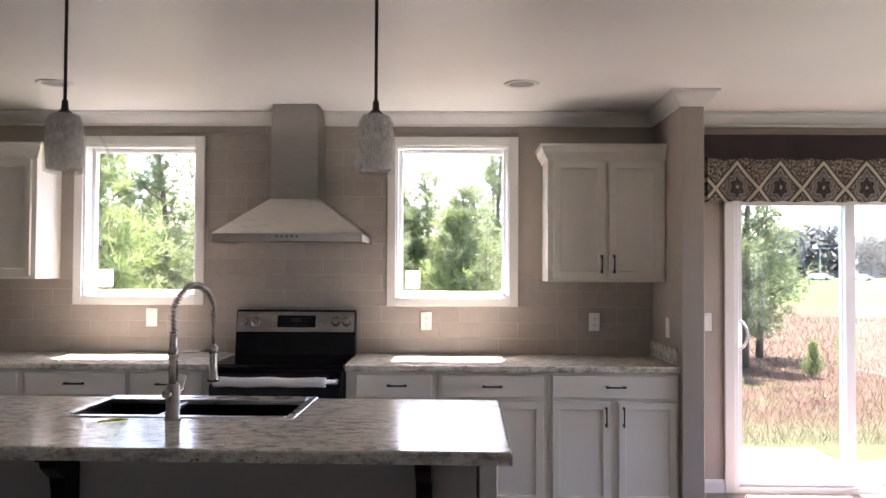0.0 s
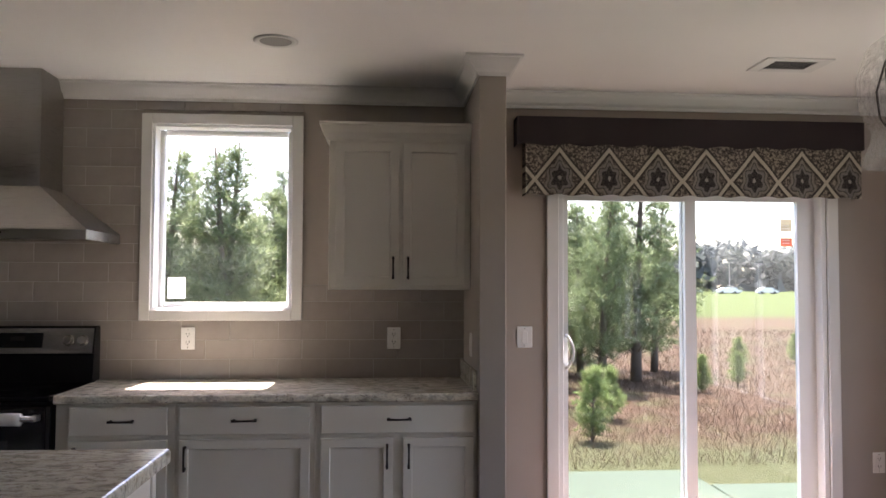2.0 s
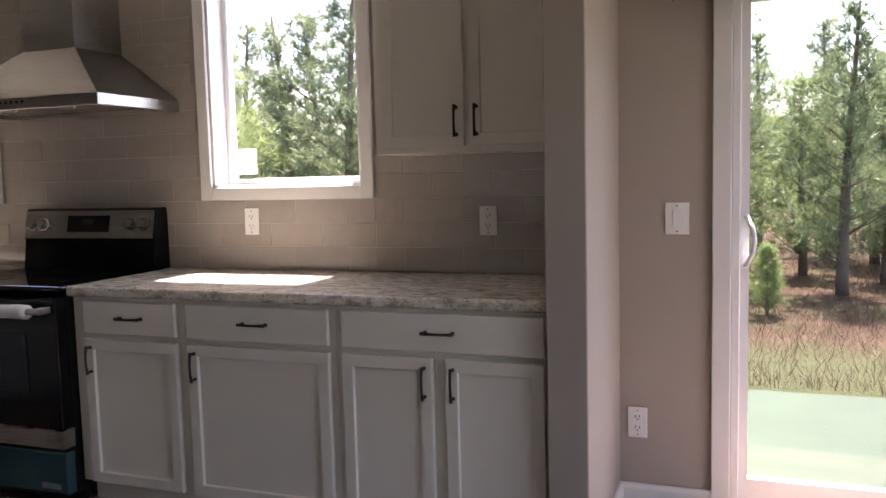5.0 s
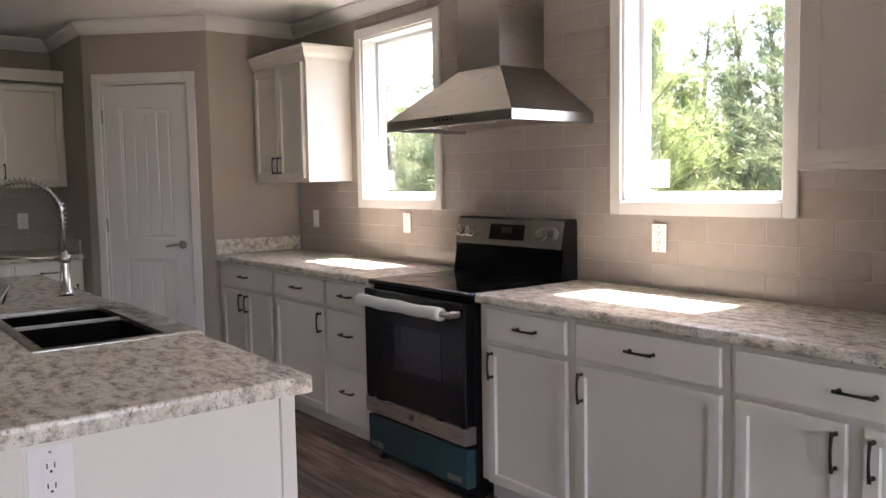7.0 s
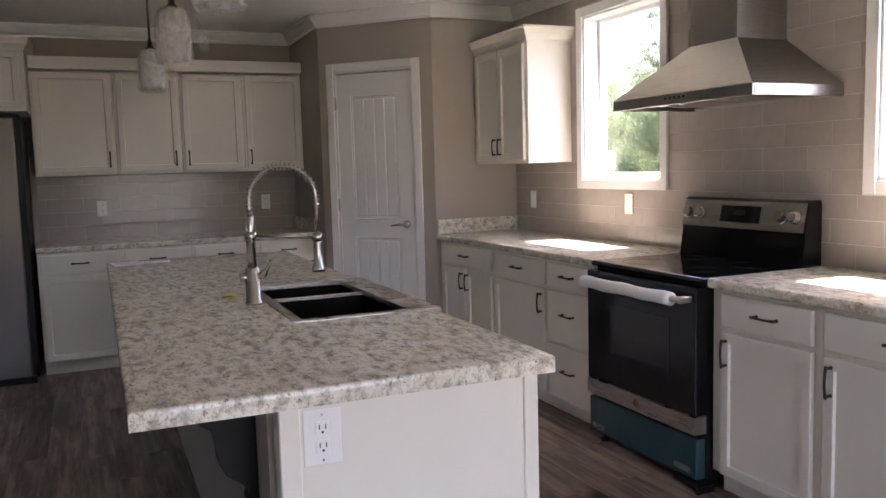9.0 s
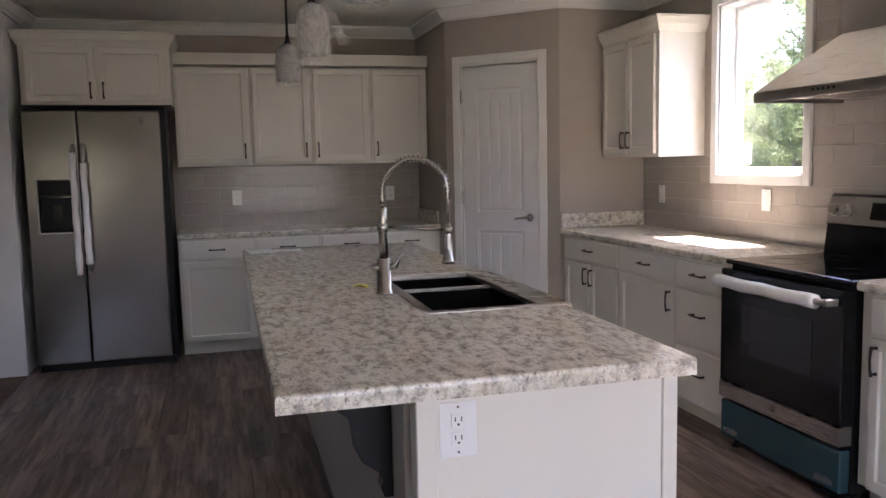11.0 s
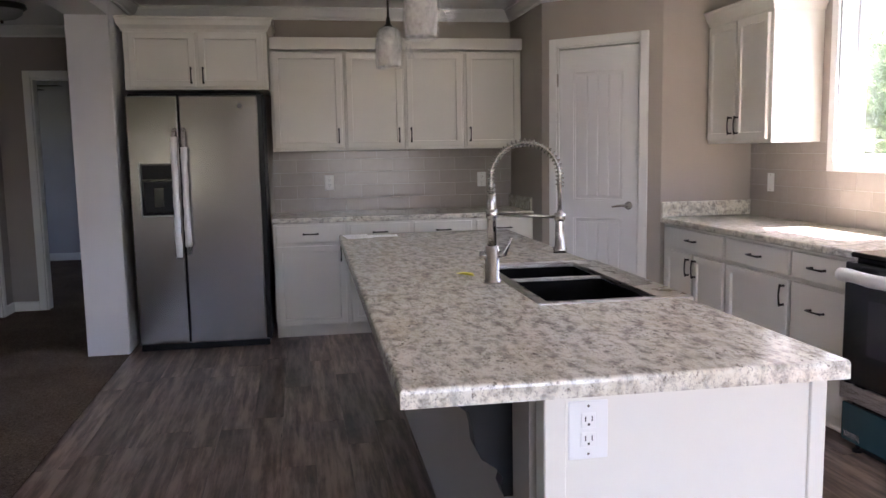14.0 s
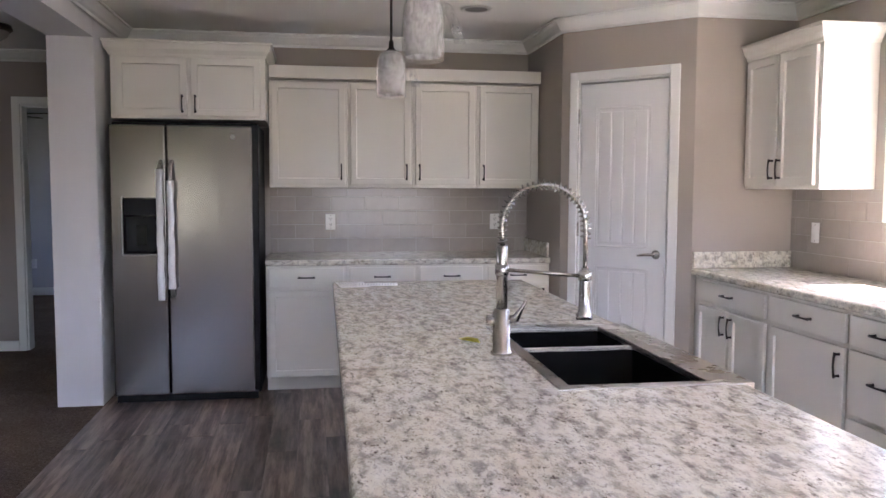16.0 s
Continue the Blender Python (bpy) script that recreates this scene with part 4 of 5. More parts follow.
part("apron", B((0.002, SL - 0.002, SD - 0.015, SD - 0.001, -0.24, -0.016), bevel=0.003), STEEL, sink)
for a, c in (b1, b2):
    t = 0.004
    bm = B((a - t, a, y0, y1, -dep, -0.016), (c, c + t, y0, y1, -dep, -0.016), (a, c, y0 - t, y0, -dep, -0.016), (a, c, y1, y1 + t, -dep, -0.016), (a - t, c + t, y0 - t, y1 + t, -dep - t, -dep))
    bowl = part("bowl", bm, SINKM, sink, "matte near-black bowl")
    part("drain", lathe([(0, 0.001), (0.03, 0.001), (0.042, 0.004), (0.044, 0)], 20, ((a + c) / 2, (y0 + y1) / 2, -dep)), STEEL, bowl, "", True)

fa = thing("faucet", "tall brushed nickel spring faucet behind the sink", "faucet", (-0.983, 2.745, ZC), -20)
part("base", lathe([(0, 0), (0.031, 0), (0.031, 0.008), (0.025, 0.012), (0.0245, 0.128), (0.020, 0.133), (0, 0.133)], 24), NICKEL, fa, "", True)
part("riser", lathe([(0, 0.13), (0.0165, 0.13), (0.0165, 0.310), (0.0135, 0.315), (0, 0.315)], 20), NICKEL, fa, "", True)
R = 0.117
arc = [(0, R - R * math.cos(t), 0.372 + 0.114 * math.sin(t)) for t in [math.pi * k / 24 for k in range(25)]]
hose = [(0, 0, 0.31), (0, 0, 0.34)] + arc + [(0, 2 * R, 0.35), (0, 2 * R, 0.235)]
part("hose", tube(bmesh.new(), hose, 0.0068, 10), NICKEL, fa, "steel inner hose", True)
dense = []
for a, c in zip(hose, hose[1:]):
    va, vc = Vector(a), Vector(c)
    k = max(1, int((vc - va).length / 0.0022))
    dense += [va.lerp(vc, i / k) for i in range(k)]
dense = [p for p in dense if not (p.y > R and p.z < 0.335)]
coil, ang, last = [], 0.0, dense[0]
for i, p in enumerate(dense):
    ang += (p - last).length / 0.0145 * 2 * math.pi
    last = p
    tdir = (dense[min(i + 1, len(dense) - 1)] - dense[max(i - 1, 0)]).normalized()
    e1 = Vector((1, 0, 0))
    e2 = tdir.cross(e1)
    coil.append(p + (e1 * math.cos(ang) + e2 * math.sin(ang)) * 0.0135)
part("spring", tube(bmesh.new(), coil, 0.0023, 6), NICKEL, fa, "bright coiled spring", True)
part("spray_head", lathe([(0, 0.108), (0.0235, 0.110), (0.0240, 0.123), (0.0175, 0.132), (0.0155, 0.19), (0.0150, 0.205), (0.0150, 0.236), (0.0105, 0.242), (0.0105, 0.255), (0, 0.255)], 20, (0, 2 * R, 0)), NICKEL, fa, "", True)
part("support_arm", tube(bmesh.new(), [(0, 0.0, 0.245), (0, 2 * R - 0.015, 0.232)], 0.0055, 8), NICKEL, fa, "", True)
part("arm_collar", lathe([(0.0168, 0.228), (0.0205, 0.231), (0.0205, 0.258), (0.0168, 0.26)], 20), NICKEL, fa, "", True)
part("arm_ring", lathe([(0.0152, 0.218), (0.0195, 0.220), (0.0195, 0.244), (0.0152, 0.246)], 20, (0, 2 * R, 0)), NICKEL, fa, "", True)
part("lever", tube(bmesh.new(), [(0, 0.018, 0.10), (0, 0.040, 0.105), (0.002, 0.058, 0.135), (0.003, 0.070, 0.158)], [0.013, 0.013, 0.0055, 0.005], 10), NICKEL, fa, "", True)
part("valve_cap", tube(bmesh.new(), [(0, -0.015, 0.098), (0, -0.043, 0.098)], [0.017, 0.015], 14), NICKEL, fa, "", True)

for x, y, r, w, d in ((-2.71, 2.40, 6, 0.216, 0.14), (-2.70, 2.52, -4, 0.12, 0.20)):
    p = tagged(new("paper_sheet", to_mesh("paper_sheet", B((-w / 2, w / 2, -d / 2, d / 2, 0, 0.0006)), PAPER)), "printed white paper sheet lying on the island", "paper")
    p.matrix_basis = pose(x, y, ZC + 0.0012 + (0.001 if r < 0 else 0), 0, 0, r)
    part("print", B(*[(-w / 2 + 0.015, w / 2 - 0.015 - 0.01 * (k % 3), -d / 2 + 0.012 + k * 0.014, -d / 2 + 0.016 + k * 0.014, 0.0008, 0.0010) for k in range(int(d / 0.014) - 1)]), INK, p)
bm = bmesh.new()
vs = [bm.verts.new(p) for p in ((-0.055, -0.008, 0.0), (-0.02, -0.022, 0.004), (0.03, -0.015, 0.012), (0.058, 0.004, 0.003), (0.02, 0.018, 0.009), (-0.035, 0.014, 0.006))]
bm.faces.new(vs)
bmesh.ops.solidify(bm, geom=bm.faces[:], thickness=0.0012)
y = tagged(new("yellow_tag", to_mesh("yellow_tag", bm, YELLOW)), "crumpled yellow film tag on the island", "tag")
y.matrix_basis = pose(-1.18, 2.69, ZC + 0.0025, 0, 0, 20)

# ---- range ----
RX0, RX1, RY = -1.363, -0.598, 4.435
rw = RX1 - RX0
rg = thing("range", "black and steel electric range, films still on", "range", (RX0, RY, 0))
part("body", B((0.004, rw - 0.004, 0.03, 0.635, 0.05, 0.862)), BLACKM, rg)
part("cooktop", B((0.0, rw, -0.004, 0.60, 0.862, 0.886), bevel=0.006, seg=2), COOKTOP, rg, "black glass cooktop")
for x, y, r in ((0.20, 0.16, 0.105), (0.56, 0.17, 0.085), (0.20, 0.44, 0.08), (0.56, 0.44, 0.10)):
    part("burner_ring", lathe([(r - 0.003, 0.0), (r - 0.003, 0.0006), (r, 0.0006), (r, 0.0)], 40, (x, y, 0.8862)), BURNER, rg)
od = part("oven_door", B((0.004, rw - 0.004, -0.030, 0.028, 0.32, 0.845), bevel=0.006, seg=2), BLACK, rg, "black glass oven door")
part("oven_window", B((0.16, rw - 0.16, -0.0325, -0.0305, 0.46, 0.70), bevel=0.001), DARKGLASS, od)
part("door_band", B((0.004, rw - 0.004, -0.033, -0.0305, 0.245, 0.318), (0.004, rw - 0.004, -0.0305, 0.028, 0.245, 0.318)), STEEL, od, "brushed steel band")
part("badge", tube(bmesh.new(), [(rw / 2, -0.0332, 0.285), (rw / 2, -0.036, 0.285)], 0.017, 20), NICKEL, od, "small round steel badge")
part("handle_bar", tube(bmesh.new(), [(0.03, -0.085, 0.800), (rw - 0.03, -0.085, 0.800)], 0.013, 12), STEEL, od, "", True)
for x in (0.035, rw - 0.035):
    part("handle_bracket", B((x - 0.014, x + 0.014, -0.092, -0.031, 0.786, 0.814), bevel=0.004), STEEL, od)
nz = [(0.05 + k * (rw - 0.135) / 26, -0.085, 0.797 + 0.002 * math.sin(k * 0.6)) for k in range(27)]
part("foam_sleeve", tube(bmesh.new(), nz, [0.0275 + 0.003 * noise.noise(Vector((k * 0.33, 1.3, 0))) for k in range(27)], 14), FOAM, od, "white foam shipping sleeve on the handle", True)
part("drawer", B((0.006, rw - 0.006, -0.022, 0.028, 0.055, 0.225), bevel=0.006, seg=2), TEAL, rg, "storage drawer under teal protective film")
part("kick", B((0.02, rw - 0.02, 0.05, 0.10, 0.0, 0.055)), BLACKM, rg)
for x in (0.05, rw - 0.05):
    part("foot", lathe([(0.022, 0.0), (0.022, 0.012), (0.010, 0.016), (0.010, 0.052)], 12, (x, 0.035, 0.0)), BLACKM, rg)
part("bracket", B((rw - 0.13, rw + 0.018, -0.035, 0.055, 0.030, 0.050), (rw - 0.004, rw + 0.014, -0.03, 0.06, 0.0, 0.030), bevel=0.003), BLACKM, rg, "black shipping bracket at the foot")
for x in (0.03, rw - 0.14):
    part("tape", B((x, x + 0.10, -0.0245, -0.0225, 0.075, 0.10)), FILM, rg, "clear packing tape")
bg = [(0.535, 0.886), (0.555, 1.02), (0.548, 1.028), (0.575, 1.158), (0.590, 1.168), (0.640, 1.168), (0.648, 1.15), (0.648, 0.886)]
guard = part("backguard", prism(bg, "x", 0.0, rw), BLACK, rg)
# control panel lies on the sloping upper face
ca, cb = Vector((0, 0.5478, 1.030)), Vector((0, 0.5742, 1.156))
nrm = Vector((0, -(cb.z - ca.z), cb.y - ca.y)).normalized()


def on_panel(x, s, out):
    p = ca.lerp(cb, s) + nrm * out
    return (x, p.y, p.z)


def slab_on_panel(x0, x1, s0, s1, o0, o1):
    bm = bmesh.new()
    vs = [bm.verts.new(on_panel(x, s, o)) for o in (o0, o1) for x, s in ((x0, s0), (x1, s0), (x1, s1), (x0, s1))]
    for q in ((0, 1, 2, 3), (7, 6, 5, 4), (0, 4, 5, 1), (1, 5, 6, 2), (2, 6, 7, 3), (3, 7, 4, 0)):
        bm.faces.new([vs[i] for i in q])
    bmesh.ops.recalc_face_normals(bm, faces=bm.faces[:])
    return bm


panel = part("control_panel", slab_on_panel(0.006, rw - 0.006, 0.0, 1.0, 0.0005, 0.004), STEEL, rg, "brushed steel control panel")
part("display", slab_on_panel(0.265, 0.510, 0.22, 0.82, 0.0045, 0.007), COOKTOP, panel, "black display window")
part("display_digits", slab_on_panel(0.35, 0.42, 0.50, 0.68, 0.0072, 0.0076), SLOT, panel)
for x in (0.055, 0.125, rw - 0.125, rw - 0.055):
    part("knob", tube(bmesh.new(), [on_panel(x, 0.5, 0.0045), on_panel(x, 0.5, 0.012), on_panel(x, 0.5, 0.014), on_panel(x, 0.5, 0.034), on_panel(x, 0.5, 0.036)], [0.031, 0.031, 0.025, 0.023, 0.020], 20), NICKEL, panel, "brushed steel knob")

# ---- hood ----
HX0, HX1, HY = -1.413, -0.512, W - 0.50
hood = thing("range_hood", "stainless pyramid range hood with tall chimney", "range hood", (HX0, HY, 1.597))
hw, hd = HX1 - HX0, W - 0.003 - HY
part("lip", B((0, hw, 0, 0.012, 0, 0.047), (0, 0.012, 0.012, hd, 0, 0.047), (hw - 0.012, hw, 0.012, hd, 0, 0.047), bevel=0.002), STEELH, hood)
bm = bmesh.new()
cx0, cx1, cy0 = 0.302, 0.598, hd - 0.285
lo = [bm.verts.new(p) for p in ((0, 0, 0.0475), (hw, 0, 0.0475), (hw, hd, 0.0475), (0, hd, 0.0475))]
hi = [bm.verts.new(p) for p in ((cx0, cy0, 0.272), (cx1, cy0, 0.272), (cx1, hd, 0.272), (cx0, hd, 0.272))]
for k in range(4):
    bm.faces.new((lo[k], lo[(k + 1) % 4], hi[(k + 1) % 4], hi[k]))
bm.faces.new(hi)
part("canopy", bm, STEELH, hood)
part("chimney", B((cx0 + 0.002, cx1 - 0.002, cy0 + 0.002, hd, 0.2725, 0.80)), STEELH, hood)
part("chimney_sleeve", B((cx0 + 0.006, cx1 - 0.006, cy0 + 0.006, hd, 0.80, H - 1.597 - 0.001)), STEELH, hood)
part("underside", B((0.012, hw - 0.012, 0.012, hd, 0.018, 0.024)), STEEL, hood)
for a, c in ((0.16, 0.455), (0.475, 0.78)):
    f = part("filter", B((a, c, 0.10, hd - 0.08, 0.010, 0.018), bevel=0.002), NICKEL, hood)
    part("filter_grip", B(((a + c) / 2 - 0.03, (a + c) / 2 + 0.03, 0.12, 0.135, 0.006, 0.010)), GREYVENT, f)
for x in (0.10, hw - 0.10):
    part("lamp_lens", lathe([(0, 0.0), (0.028, 0.0), (0.032, 0.006), (0.032, 0.008)], 20, (x, 0.08, 0.010)), PAPER, hood)
for k in range(5):
    part("button", B((hw / 2 - 0.06 + k * 0.03 - 0.005, hw / 2 - 0.06 + k * 0.03 + 0.005, -0.003, -0.0005, 0.024, 0.034)), BLACKM, hood)

# ---- fridge ----
fr = thing("refrigerator", "stainless side-by-side fridge with foam-wrapped handles", "refrigerator", (-3.985, 0.974, 0), 90)
fw, fh = 0.858, 1.745
part("case", B((0.004, fw + 0.035, 0.075, 0.715, 0.03, 1.765), bevel=0.006), BLACKM, fr, "black side case")
part("grille", B((0.01, fw + 0.02, 0.03, 0.074, 0.002, 0.045)), BLACKM, fr)
split = 0.338
for nm, a, c in (("freezer_door", 0.0, split - 0.004), ("fridge_door", split + 0.004, fw)):
    d = part(nm, B((a, c, 0.0, 0.07, 0.05, fh), bevel=0.010, seg=3), STEELX, fr)
    hx = split - 0.032 if nm == "freezer_door" else split + 0.032
    part("handle", tube(bmesh.new(), [(hx, -0.002, 0.68), (hx, -0.048, 0.72), (hx, -0.055, 0.80), (hx, -0.055, 1.40), (hx, -0.048, 1.49), (hx, -0.002, 1.52)], 0.012, 10), STEEL, d, "", True)
    top, bot = (1.47, 0.66) if nm == "freezer_door" else (1.40, 0.73)
    pts = [(hx + 0.0015 * math.sin(k * 0.7 + a), -0.058 + 0.004 * math.sin(k * 2.7), bot + (top - bot) * k / 30) for k in range(31)]
    part("foam_sleeve", tube(bmesh.new(), pts, [0.021 + 0.005 * noise.noise(Vector((k * 0.35, a * 9 + 2.2, 0))) for k in range(31)], 12), FOAM, d, "white foam shipping sleeve on the handle", True)
    if nm == "freezer_door":
        ds = part("dispenser", B((0.075, 0.300, -0.006, 0.0, 0.945, 1.295), bevel=0.004), BLACK, d, "black ice and water dispenser")
        part("dispenser_frame", B((0.068, 0.0755, -0.010, -0.0005, 0.938, 1.30), (0.2995, 0.308, -0.010, -0.0005, 0.938, 1.30), (0.0755, 0.2995, -0.010, -0.0005, 0.936, 0.946), bevel=0.002), STEEL, ds)
        part("dispenser_panel", B((0.085, 0.290, -0.009, -0.0065, 1.19, 1.285)), BLACKM, ds)
        part("dispenser_bay", B((0.095, 0.280, -0.0085, -0.0065, 0.965, 1.175)), BLACKM, ds)
        part("dispenser_paddle", B((0.155, 0.22, -0.014, -0.009, 1.00, 1.13), bevel=0.002), BLACK, ds)
    else:
        part("badge", tube(bmesh.new(), [(fw - 0.115, -0.001, 1.675), (fw - 0.115, -0.004, 1.675)], 0.016, 18), GREYVENT, d, "small round badge")
for x in (0.05, fw - 0.03):
    part("roller", tube(bmesh.new(), [(x - 0.012, 0.055, 0.014), (x + 0.012, 0.055, 0.014)], 0.014, 12), BLACKM, fr)


# ---- lamps ----
def pendant(x, y, first):
    p = thing("pendant_lamp", "pendant lamp, ribbed glass shade in plastic wrap", "pendant lamp", (x, y, 1.765), 0, "pendants over the island")
    part("rod", tube(bmesh.new(), [(0, 0, 0.235), (0, 0, H - 1.765 - 0.025)], 0.0058, 10), BRONZE, p, "", True)
    part("canopy", lathe([(0, H - 1.765 - 0.028), (0.05, H - 1.765 - 0.024), (0.06, H - 1.765 - 0.006), (0.06, H - 1.765 - 0.0005), (0, H - 1.765 - 0.0005)], 24), BRONZE, p, "", True)
    part("socket", lathe([(0, 0.245), (0.010, 0.245), (0.012, 0.215), (0.024, 0.203), (0.026, 0.165), (0.018, 0.150), (0, 0.150)], 20), BRONZE, p, "", True)
    sh = part("shade", lathe([(0.022, 0.200), (0.042, 0.192), (0.055, 0.168), (0.061, 0.130), (0.062, 0.080), (0.060, 0.030), (0.056, 0.008), (0.053, 0.008), (0.057, 0.032), (0.059, 0.080), (0.058, 0.130), (0.052, 0.166), (0.040, 0.189), (0.022, 0.197)], 36), WRAP, p, "ribbed glass bell shade", True)
    part("bulb", lathe([(0, 0.150), (0.013, 0.148), (0.014, 0.125), (0.027, 0.092), (0.027, 0.075), (0.016, 0.056), (0, 0.050)], 16), PAPER, p, "", True)
    bm = lathe([(0.026, 0.204), (0.047, 0.195), (0.060, 0.172), (0.066, 0.13), (0.068, 0.07), (0.067, 0.02), (0.064, -0.002), (0.052, -0.008)], 40)
    rnd = random.Random(int(x * 100) + 7)
    for v in bm.verts:
        k = 1 + 0.06 * noise.noise(Vector((v.co.x * 60, v.co.y * 60, v.co.z * 40 + x))) + rnd.uniform(-0.02, 0.02)
        v.co.x *= k
        v.co.y *= k
    if not first:
        a = [bm.verts.new((0.06 + 0.07 * t, 0.04 + 0.055 * t + s, 0.17 - 0.14 * t * t - 0.03 * s)) for t in (0, 0.35, 0.7, 1.0) for s in (-0.018, 0.018)]
        for k in range(3):
            bm.faces.new((a[2 * k], a[2 * k + 1], a[2 * k + 3], a[2 * k + 2]))
    part("wrap", bm, FILM, p, "loose clear plastic wrap", True)


for k, x in enumerate((-0.235, -1.305, -2.37)):
    pendant(x, 2.56, k == 0)

for x, y in ((0.400, 4.25), (-2.19, 4.25), (-3.71, 3.21), (-1.0, 1.55), (1.6, 1.9)):
    cl = thing("recessed_light", "round recessed ceiling light, switched off", "ceiling light", (x, y, H), 0, "recessed lights")
    part("trim_ring", lathe([(0.098, -0.001), (0.098, -0.004), (0.090, -0.008), (0.072, -0.006), (0.068, -0.001)], 36), TRIM, cl, "", True)
    part("baffle", lathe([(0.070, -0.0045), (0.05, -0.003), (0, -0.0025)], 36), GREYVENT, cl, "grey inner baffle", True)

vt = thing("ceiling_vent", "white ceiling register with dark louvers", "vent", (2.835, 4.41, H), 0)
part("flange", B((-0.165, -0.105, -0.115, 0.115, -0.008, -0.001), (0.105, 0.165, -0.115, 0.115, -0.008, -0.001), (-0.105, 0.105, -0.115, -0.07, -0.008, -0.001), (-0.105, 0.105, 0.07, 0.115, -0.008, -0.001), bevel=0.002), TRIM, vt)
part("backing", B((-0.105, 0.105, -0.07, 0.07, -0.003, -0.001)), SLOT, vt)
for k in range(9):
    y = -0.062 + k * 0.0155
    part("louver", prism([(y, -0.006), (y + 0.010, -0.0032), (y + 0.0105, -0.0042), (y + 0.0005, -0.007)], "x", -0.104, 0.104), GREYVENT, vt)
vt2 = copy_thing(vt, pose(-2.6, 3.55, H, 0, 0, 0))

hl = thing("hall_light", "dark flush ceiling light in the hall", "ceiling light", (-4.75, 0.02, H))
part("pan", lathe([(0, -0.001), (0.16, -0.001), (0.17, -0.03), (0.15, -0.045), (0, -0.045)], 32), BRONZE, hl, "", True)
part("bowl", lathe([(0.145, -0.045), (0.135, -0.075), (0.09, -0.105), (0.03, -0.118), (0, -0.12)], 32), GREYVENT, hl, "", True)
part("finial", lathe([(0, -0.118), (0.012, -0.12), (0.010, -0.14), (0, -0.145)], 12), BRONZE, hl, "", True)

ch = thing("dining_chandelier", "dark-framed chandelier in a clear plastic bag", "chandelier", (2.82, 3.38, 1.87))
part("stem", tube(bmesh.new(), [(0, 0, 0.44), (0, 0, H - 1.87 - 0.02)], 0.007, 8), BRONZE, ch, "", True)
part("canopy", lathe([(0, H - 1.87 - 0.03), (0.06, H - 1.87 - 0.022), (0.065, H - 1.87 - 0.001), (0, H - 1.87 - 0.001)], 24), BRONZE, ch, "", True)
for k in range(4):
    a = math.pi * k / 2 + 0.3
    pts = [(math.cos(a) * r, math.sin(a) * r, z) for r, z in ((0.01, 0.445), (0.11, 0.43), (0.195, 0.365), (0.235, 0.26), (0.222, 0.155), (0.165, 0.085), (0.06, 0.052), (0.01, 0.048))]
    part("arm", tube(bmesh.new(), pts, 0.0045, 8), BRONZE, ch, "", True)
    part("candle", tube(bmesh.new(), [(math.cos(a) * 0.12, math.sin(a) * 0.12, 0.09), (math.cos(a) * 0.12, math.sin(a) * 0.12, 0.20)], 0.011, 8), PAPER, ch, "", True)
bm = lathe([(0.02, 0.455), (0.12, 0.448), (0.215, 0.38), (0.250, 0.27), (0.238, 0.16), (0.20, 0.075), (0.205, 0.04), (0.225, 0.0), (0.245, -0.04)], 40)
for v in bm.verts:
    k = 1 + 0.05 * noise.noise(v.co * 14)
    v.co.x *= k
    v.co.y *= k
part("bag", bm, FILM, ch, "clear plastic bag", True)

# ---- valance ----
va = thing("valance", "plum-brown valance with a medallion-print flounce", "valance", (1.60, W, 1.877))
part("board", B((0, 1.960, -0.12, -0.001, 0.405, 0.425)), FABRIC, va)


def cloth(x0, x1, z0, z1, y, waves, amp, sag):
    bm = bmesh.new()
    cols, rows = 120, 8
    g = []
    for i in range(cols + 1):
        s = i / cols
        g.append([bm.verts.new((x0 + (x1 - x0) * s, y - amp * (0.4 + 0.6 * (1 - r / rows)) * math.sin(waves * 2 * math.pi * s + 0.8 * math.sin(5 * s)), z0 + sag * math.sin(waves * 2 * math.pi * s) * (1 - r / rows) + (z1 - z0) * r / rows)) for r in range(rows + 1)])
    for i in range(cols):
        for r in range(rows):
            bm.faces.new((g[i][r], g[i + 1][r], g[i + 1][r + 1], g[i][r + 1]))
    for xx, col in ((x0, g[0]), (x1, g[-1])):
        back = [bm.verts.new((v.co.x, -0.002, v.co.z)) for v in col]
        for r in range(rows):
            bm.faces.new((col[r], col[r + 1], back[r + 1], back[r]) if xx == x1 else (back[r], back[r + 1], col[r + 1], col[r]))
    return bm


part("flounce", cloth(0.048, 1.950, 0.0, 0.30, -0.112, 13, 0.007, 0.004), PRINT, va, "cream and charcoal medallion print", True)
part("top_band", cloth(0.0, 1.960, 0.27, 0.425, -0.128, 9, 0.003, 0.006), FABRIC, va, "plum-brown gathered band", True)


